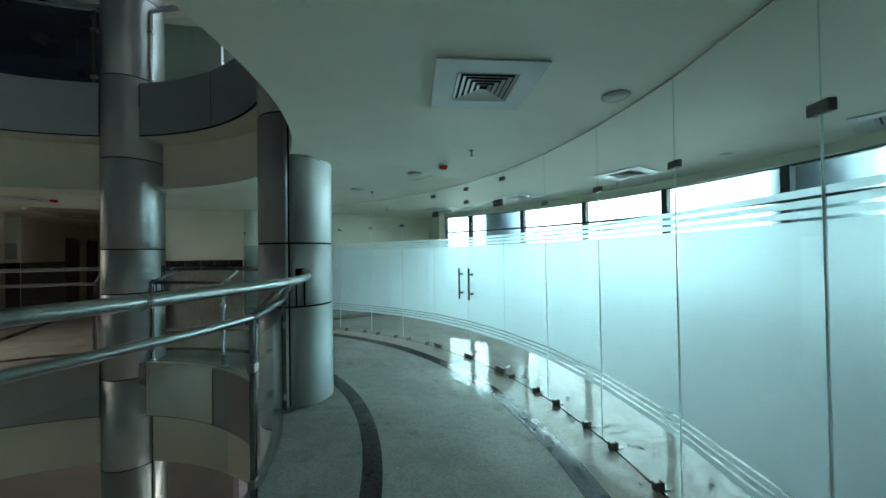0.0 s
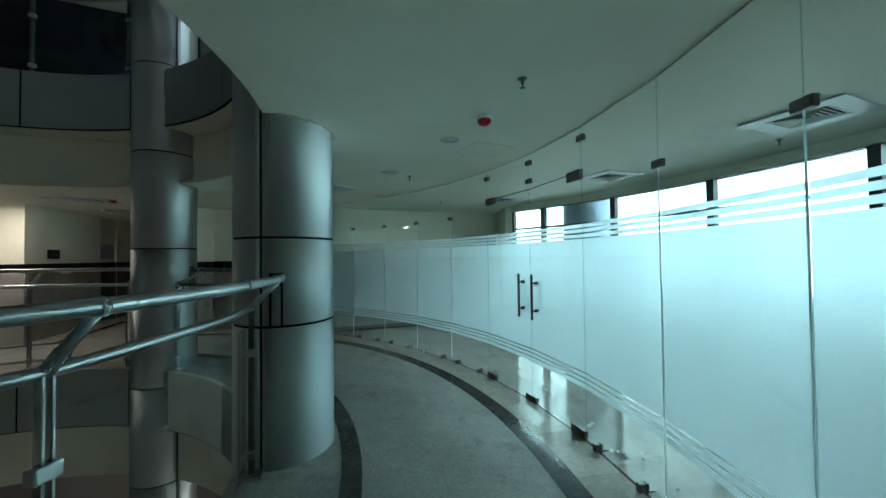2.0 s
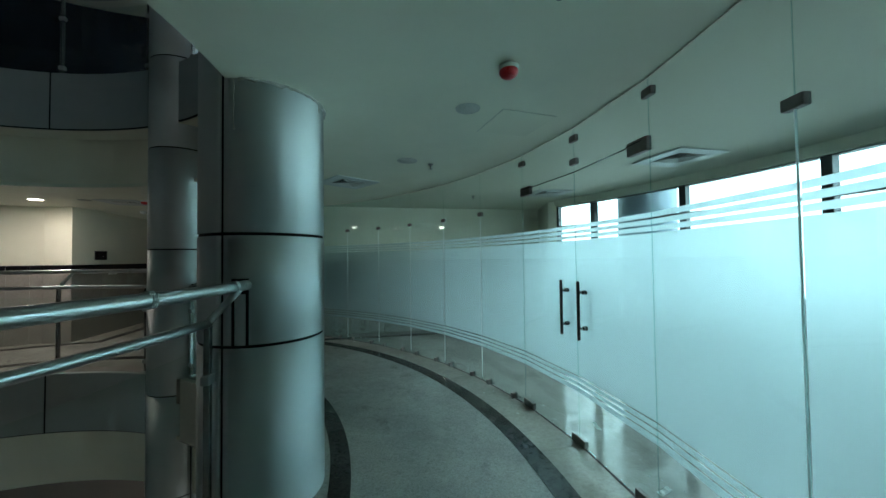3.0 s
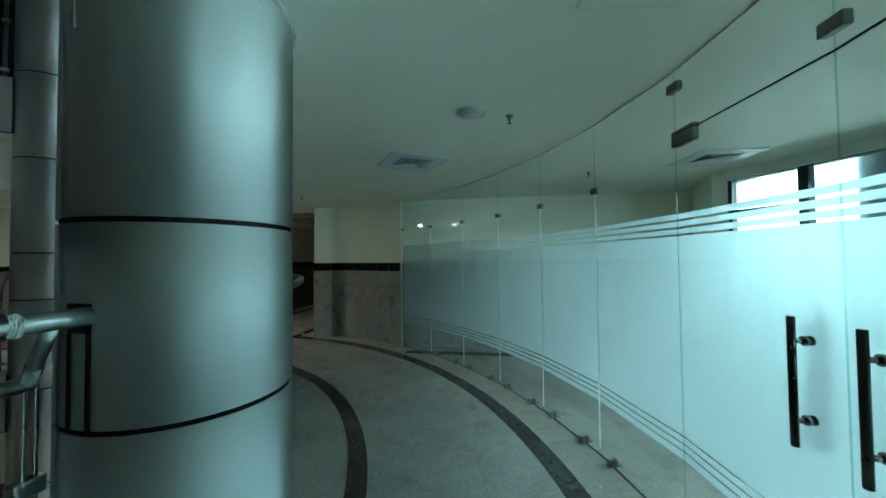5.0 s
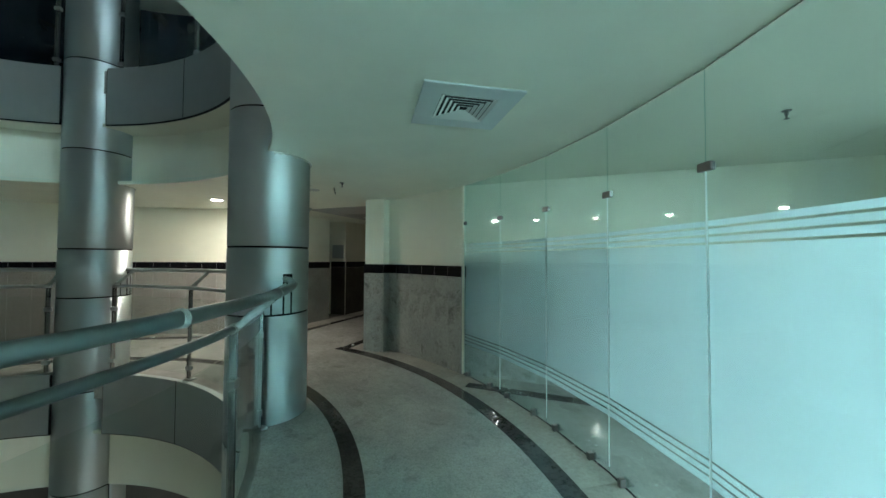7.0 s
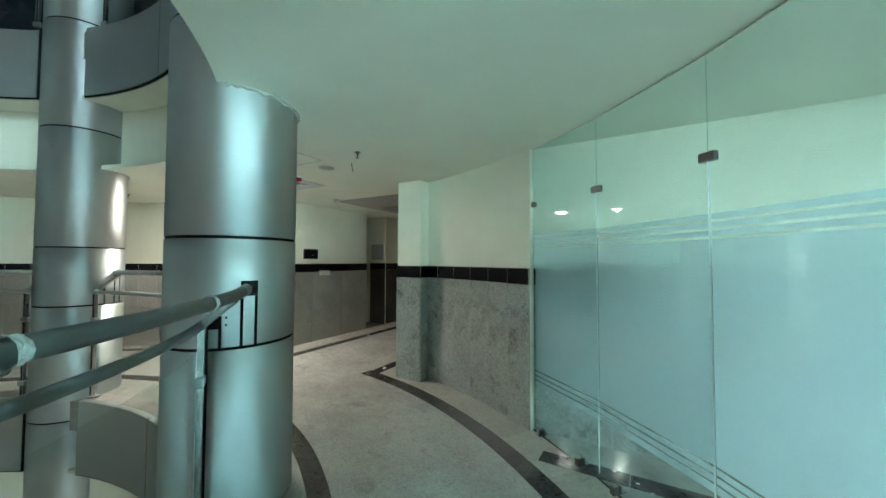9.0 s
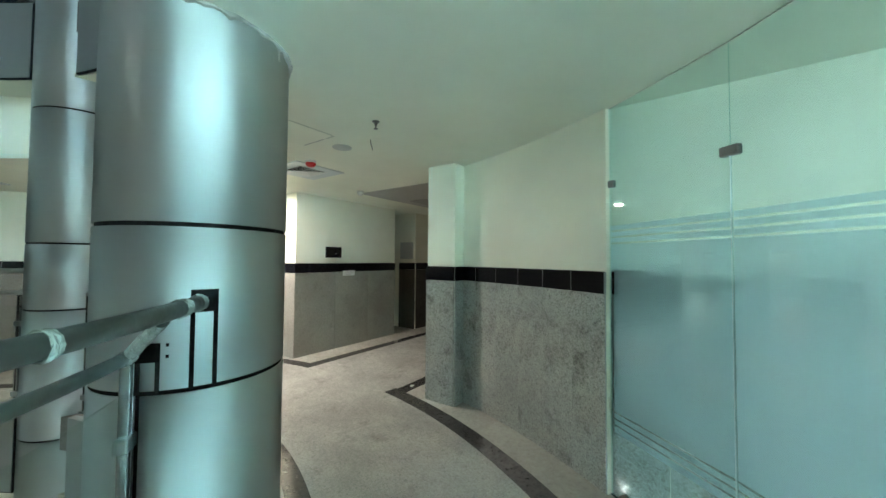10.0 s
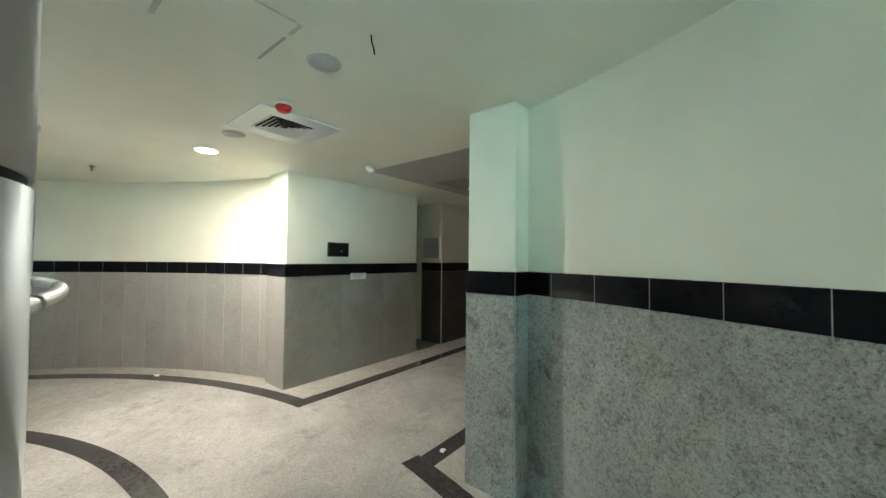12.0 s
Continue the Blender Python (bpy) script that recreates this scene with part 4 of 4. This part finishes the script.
def vent(r, a, z=Z_CEIL, turn=0.0):
    """A square ceiling diffuser: flat white frame, nested sloping blades."""
    v = thing("ceiling_vent", at(r, a, z, turn), "square white four-way air diffuser set in the ceiling", "air vent", "ceiling vents")

    def square(bm, o, i, zo, zi, t=0.002):
        lo = [bm.verts.new((sx * o, sy * o, zo)) for sx, sy in ((-1, -1), (1, -1), (1, 1), (-1, 1))]
        li = [bm.verts.new((sx * i, sy * i, zi)) for sx, sy in ((-1, -1), (1, -1), (1, 1), (-1, 1))]
        uo = [bm.verts.new((sx * o, sy * o, zo + t)) for sx, sy in ((-1, -1), (1, -1), (1, 1), (-1, 1))]
        ui = [bm.verts.new((sx * i, sy * i, zi + t)) for sx, sy in ((-1, -1), (1, -1), (1, 1), (-1, 1))]
        for k in range(4):
            j = (k + 1) % 4
            for q in ((lo[k], lo[j], li[j], li[k]), (uo[k], ui[k], ui[j], uo[j]), (lo[k], uo[k], uo[j], lo[j]), (li[k], li[j], ui[j], ui[k])):
                bm.faces.new(q)
        return bm
    part("frame", square(B(), 0.30, 0.175, -0.012, -0.012, 0.010), VENTFRAME, v, "flat white frame")
    # a flat black sheet stands in for the shade inside the duct
    part("opening", block(B(), (0.35, 0.35, 0.002), pose(0, 0, -0.0025)), DARK, v, "flat black sheet for the shade in the duct")
    for i, o in enumerate((0.172, 0.140, 0.108, 0.076, 0.044)):
        part("blade", square(B(), o, o - 0.019, -0.014, -0.006), VENT, v)
    return v


for r, a in ((4.71, 4.75), (4.65, 64.8), (4.69, 121.0), (4.69, 180.0), (4.69, 240.0)):
    vent(r, a)
for r, a in ((7.38, 22.3), (7.40, 38.2), (7.55, 54.3), (8.04, 6.6)):
    vent(r, a, turn=35.0 - a)


def detector(r, a):
    d = thing("fire_alarm", at(r, a, Z_CEIL), "red domed fire alarm sounder on a white ceiling base", "fire alarm", "fire alarms")
    part("base", lathe(B(), [(0, 0), (0.054, 0), (0.054, -0.012), (0.046, -0.022), (0, -0.022)], 28), VENT, d, "white plastic base")
    part("dome", lathe(B(), [(0.049, -0.022), (0.052, -0.034), (0.044, -0.050), (0.028, -0.061), (0, -0.065)], 28), RED, d, "red plastic dome")


def sprinkler(r, a):
    s = thing("sprinkler", at(r, a, Z_CEIL), "small metal sprinkler head hanging from the ceiling", "sprinkler", "sprinklers")
    part("rosette", lathe(B(), [(0, 0), (0.028, 0), (0.024, -0.006), (0, -0.006)], 20), CHROME, s)
    part("stem", lathe(B(), [(0.010, -0.005), (0.010, -0.03), (0.005, -0.032), (0.005, -0.052), (0, -0.052)], 12), CHROME, s)
    part("deflector", lathe(B(), [(0, -0.052), (0.016, -0.052), (0.016, -0.055), (0, -0.055)], 16), CHROME, s)


def disc(r, a, radius, label="round white ceiling loudspeaker grille", lit=False, z=Z_CEIL):
    d = thing("downlight" if lit else "ceiling_speaker", at(r, a, z), label, "lamp" if lit else "loudspeaker", "" if lit else "ceiling discs")
    part("rim", lathe(B(), [(radius * 0.88, -0.001), (radius * 0.88, -0.005), (radius * 0.95, -0.007), (radius, -0.004), (radius, 0)], 36), VENT if lit else PANEL2, d)
    part("lens" if lit else "grille", lathe(B(), [(0, -0.0055), (radius * 0.88, -0.0045), (radius * 0.88, -0.001), (0, -0.001)], 36), LIT if lit else PANEL2, d)


for r, a in ((4.96, 26.1), (4.51, 116.0), (4.6, 205.0)):
    detector(r, a)
for r, a in ((5.02, 19.6), (5.065, 48.9), (4.49, 98.8), (4.87, 157.0), (7.77, 25.8), (6.72, 61.2)):
    sprinkler(r, a)
for r, a, s in ((5.59, 5.6, 0.085), (4.86, 32.4, 0.085), (4.78, 48.65, 0.105), (4.51, 108.0, 0.085), (4.54, 127.1, 0.085), (7.65, 14.6, 0.06)):
    disc(r, a, s)
disc(4.68, 135.5, 0.095, "round recessed downlight, switched on", True)
def downlight(r, a, z, watts):
    lamp = new("downlight_beam", bpy.data.lights.new("downlight_beam", "AREA"))
    lamp.data.shape, lamp.data.size, lamp.data.energy, lamp.data.color = "DISK", 0.15, watts, (1.0, 0.92, 0.82)
    lamp.matrix_world = look(P(r, a, z - 0.025), P(r, a, z - 2))


downlight(4.68, 135.5, Z_CEIL, 9.0)
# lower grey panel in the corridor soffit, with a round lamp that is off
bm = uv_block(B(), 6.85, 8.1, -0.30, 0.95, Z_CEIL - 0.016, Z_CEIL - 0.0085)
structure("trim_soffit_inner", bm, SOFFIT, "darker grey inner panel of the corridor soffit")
c = UV(7.45, -0.10, Z_CEIL - 0.016)
spot = thing("soffit_lamp", pose(c.x, c.y, c.z), "round white recessed lamp in the corridor soffit, off", "lamp")
part("rim", lathe(B(), [(0.075, 0.0), (0.075, -0.010), (0.085, -0.013), (0.095, -0.008), (0.095, 0.0)], 28), VENT, spot)
part("lens", lathe(B(), [(0, -0.006), (0.074, -0.006), (0.074, -0.002), (0, -0.002)], 28), VENT, spot, "frosted white lens")
for a in (72.0, 118.0):
    disc(4.5, a, 0.095, "round recessed downlight, switched on", True, Z_CEIL - STOREY)
    downlight(4.5, a, Z_CEIL - STOREY, 5)

# ================= small things on the walls =================
def on_left_wall(u, z, off=0.0):
    """A pose on the corridor's left wall: x along the wall, y out of it."""
    p = UV(u, VL + off, z)
    return pose(p.x, p.y, p.z, 0, 0, AXIS - 180)


plate = thing("switch_plate", on_left_wall(6.05, 1.595, -SKIN), "black glossy wall switch plate above the tile border", "switch")
part("back_box", block(B(), (0.31, 0.016, 0.18), pose(0, 0.006, 0), 0.004), SEAL, plate)
part("face", block(B(), (0.285, 0.008, 0.155), pose(0, 0.017, 0), 0.003), TILE, plate, "glossy black face")
for x in (-0.075, 0.075):
    part("rocker", block(B(), (0.10, 0.006, 0.10), pose(x, 0.0235, 0), 0.003), TILE, plate)
part("indicator", lathe(B(), [(0, 0), (0.006, 0), (0.005, 0.004), (0, 0.005)], 10), SILICONE, plate).matrix_basis = pose(-0.03, 0.028, -0.02, -90)

label = thing("wall_label", on_left_wall(6.36, 1.245, 0.006), "small white paper label stuck under the tile border", "label")
part("paper", block(B(), (0.255, 0.003, 0.085), pose(0, 0.002, 0), 0.001), VENT, label)
for i, w in enumerate((0.17, 0.20, 0.12)):
    part("text_line", block(B(), (w, 0.0008, 0.007), pose(0.0, 0.0042, 0.022 - 0.022 * i)), PANEL, label)

# recess in the corridor: dado behind, a grey cabinet on the wall
recess = thing("meter_cabinet", on_left_wall(7.86, 1.48, -1.10), "grey metal meter cabinet in a dark recess", "cabinet")
part("body", block(B(), (0.50, 0.12, 0.42), pose(0, 0.06, 0.21), 0.006), PANEL, recess)
door = part("door", block(B(), (0.45, 0.008, 0.37), pose(0, 0.126, 0.21), 0.003), PANEL, recess)
part("handle", block(B(), (0.02, 0.02, 0.06), pose(0.18, 0.138, 0.2), 0.004), CHROME, door)
# the shade of the recess is painted into its dado stone
skirt = thing("recess_dado", on_left_wall(7.86, 0.0, -1.10), "granite dado with black border, darkened for shade in the recess", "dado")
part("stone", block(B(), (0.9, 0.012, Z_B0), pose(0, 0.007, Z_B0 / 2)), DADO_SHADED, skirt)
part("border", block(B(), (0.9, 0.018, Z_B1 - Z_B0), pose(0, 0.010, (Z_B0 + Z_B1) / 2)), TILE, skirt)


grille = thing("recess_grille", on_left_wall(7.80, 2.31, -1.10), "small dark slotted vent high in the recess", "air vent")
part("frame", block(B(), (0.36, 0.012, 0.09), pose(0, 0.007, 0), 0.003), SEAL, grille)
for k in range(3):
    part("slat", block(B(), (0.33, 0.006, 0.012), pose(0, 0.0155, -0.025 + 0.025 * k), 0.001), CHROME, grille)
structure("trim_recess", uv_block(B(), U_NICHE1 - 0.016, U_NICHE1 - 0.003, VL - 0.46, VL - 0.004, 0, Z_CEIL - 0.003), PAINT, "cream lining on the side of the recess")
jamb = thing("recess_tiles", pose(*UV(U_NICHE1 - 0.016, VL - 0.23, 0)), "dado tiles, darkened for shade, and black border on the side of the recess", "dado")
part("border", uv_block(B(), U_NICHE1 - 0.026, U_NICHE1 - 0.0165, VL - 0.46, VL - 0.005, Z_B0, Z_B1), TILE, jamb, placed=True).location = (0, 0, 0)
part("stone", uv_block(B(), U_NICHE1 - 0.024, U_NICHE1 - 0.0165, VL - 0.46, VL - 0.005, 0.0, Z_B0 - 0.002), DADO_SHADED, jamb, placed=True)
part("panel", uv_block(B(), U_NICHE1 - 0.03, U_NICHE1 - 0.0165, VL - 0.42, VL - 0.06, 1.5, 1.86), PANEL, jamb, "grey metal plate", placed=True)


def brown_door(u, wide=0.82, high=2.03):
    d = thing("door", on_left_wall(u, 0.0, -SKIN), "closed dark brown timber door in a timber frame", "door", "corridor doors", "structure")
    part("leaf", block(B(), (wide, 0.03, high), pose(0, 0.016, high / 2), 0.003), WOOD, d)
    for x in (-wide / 2 - 0.035, wide / 2 + 0.035):
        part("jamb", block(B(), (0.07, 0.045, high + 0.07), pose(x, 0.022, (high + 0.07) / 2), 0.004), WOOD, d)
    part("head", block(B(), (wide, 0.045, 0.07), pose(0, 0.022, high + 0.035), 0.004), WOOD, d)
    bm = tube(B(), [(wide / 2 - 0.08, 0.03, 1.0), (wide / 2 - 0.08, 0.075, 1.0), (wide / 2 - 0.19, 0.075, 1.0)], 0.009, 10)
    part("handle", bm, STEEL, d, "steel lever handle")


brown_door(11.15)
brown_door(12.9)

# ================= small things on the ceiling =================
def access_panel(r, a, size, turn=0.0):
    """A flush hatch: a sheet with an open joint round it."""
    h = thing("access_panel", at(r, a, Z_CEIL, turn), "flush white ceiling access panel with an uneven open joint", "hatch", "ceiling hatches")
    part("joint", block(B(), (size, size, 0.0012), pose(0, 0, -0.0010)), PANEL2, h, "pale filled joint")
    part("panel", block(B(), (size - 0.008, size - 0.008, 0.004), pose(0.0015, -0.001, -0.0022), 0.001), WHITE, h)


access_panel(5.30, 34.6, 0.44, 4)
# a second hatch in line with the corridor, its joint filled and smeared
hatch = thing("access_panel", at(4.08, 107.1, Z_CEIL, AXIS - 107.1), "plastered-over ceiling hatch with smeared grey joints", "hatch", "ceiling hatches")
part("panel", block(B(), (0.40, 0.415, 0.003), pose(0, 0, -0.0012), 0.0008), WHITE, hatch)
part("filler", block(B(), (0.035, 0.40, 0.002), pose(-0.205, 0.0, -0.0008), 0.0005), SMUDGE, hatch, "smeared grey filler")
part("filler", block(B(), (0.37, 0.022, 0.002), pose(0.0, -0.212, -0.0008), 0.0005), SMUDGE, hatch, "smeared grey filler")
part("filler", block(B(), (0.030, 0.10, 0.002), pose(0.205, -0.165, -0.0008), 0.0005), SMUDGE, hatch, "smeared grey filler")
part("open_joint", block(B(), (0.014, 0.27, 0.002), pose(0.208, 0.055, -0.0010), 0.0005), PANEL, hatch, "dark open joint")

wire = thing("loose_wire", at(4.61, 103.6, Z_CEIL), "short loose wire end hanging from the ceiling", "wire")
part("strand", tube(B(), [(0, 0, 0), (0.004, 0.002, -0.03), (0.014, 0.0, -0.06), (0.016, -0.004, -0.085)], 0.0035, 8), SEAL, wire)
p = UV(5.86, -0.40, Z_CEIL)
sensor = thing("ceiling_sensor", pose(p.x, p.y, p.z), "small white round sensor on the ceiling", "sensor")
part("base", lathe(B(), [(0, 0), (0.05, 0), (0.05, -0.03), (0.044, -0.04), (0, -0.04)], 24), VENT, sensor)
part("cap", lathe(B(), [(0.034, -0.04), (0.034, -0.052), (0.02, -0.062), (0, -0.064)], 20), VENT, sensor)

# ================= litter left by the fitters =================
rng = random.Random(5)
bm = B()
for i in range(110):
    a = rng.uniform(2, 86)
    r = R_GLASS + rng.gauss(0.12, 0.13)
    if abs(r - R_GLASS) < 0.03:
        r = R_GLASS + 0.05
    s = rng.uniform(0.006, 0.02) * (1.6 if rng.random() < 0.15 else 1)
    c = P(r, a, 0.004)
    n = rng.randint(4, 6)
    ring_v = [bm.verts.new(c + Vector((s * rng.uniform(0.5, 1) * math.cos(k * 2 * math.pi / n), s * rng.uniform(0.5, 1) * math.sin(k * 2 * math.pi / n), rng.uniform(0, 0.002)))) for k in range(n)]
    top = bm.verts.new(c + Vector((0, 0, 0.002 + s * 0.25)))
    for k in range(n):
        bm.faces.new((ring_v[k], ring_v[(k + 1) % n], top))
litter = new("plaster_crumbs", mesh_of("plaster_crumbs", bm, PLASTER))
tagged(litter, "scattered pale plaster crumbs along the glass wall", "debris", kind="stuff")

# a few dropped scraps of packing foil by the door
for i, (r, a, turn, long) in enumerate(((5.98, 28.4, 20, 0.11), (6.10, 36.2, 70, 0.14), (5.90, 24.6, -30, 0.09), (5.93, 12.6, 10, 0.10), (5.97, 18.1, 50, 0.12), (5.62, 112.0, 30, 0.05), (5.42, 153.5, 80, 0.09))):
    rr = random.Random(40 + i)
    bm = B()
    rows = []
    for k in range(7):
        rows.append([bm.verts.new((long * (k / 6 - 0.5), w, 0.002 + rr.random() * 0.012)) for w in (-0.014 - rr.random() * 0.008, 0.0, 0.014 + rr.random() * 0.008)])
    for p0, p1 in zip(rows, rows[1:]):
        for k in range(2):
            bm.faces.new((p0[k], p0[k + 1], p1[k + 1], p1[k]))
    bmesh.ops.solidify(bm, geom=bm.faces[:], thickness=0.0008)
    scrap = thing("foil_scrap", at(r, a, 0.003, turn), "crumpled scrap of pale packing tape on the floor", "scrap", "packing scraps")
    part("sheet", bm, SILICONE, scrap)
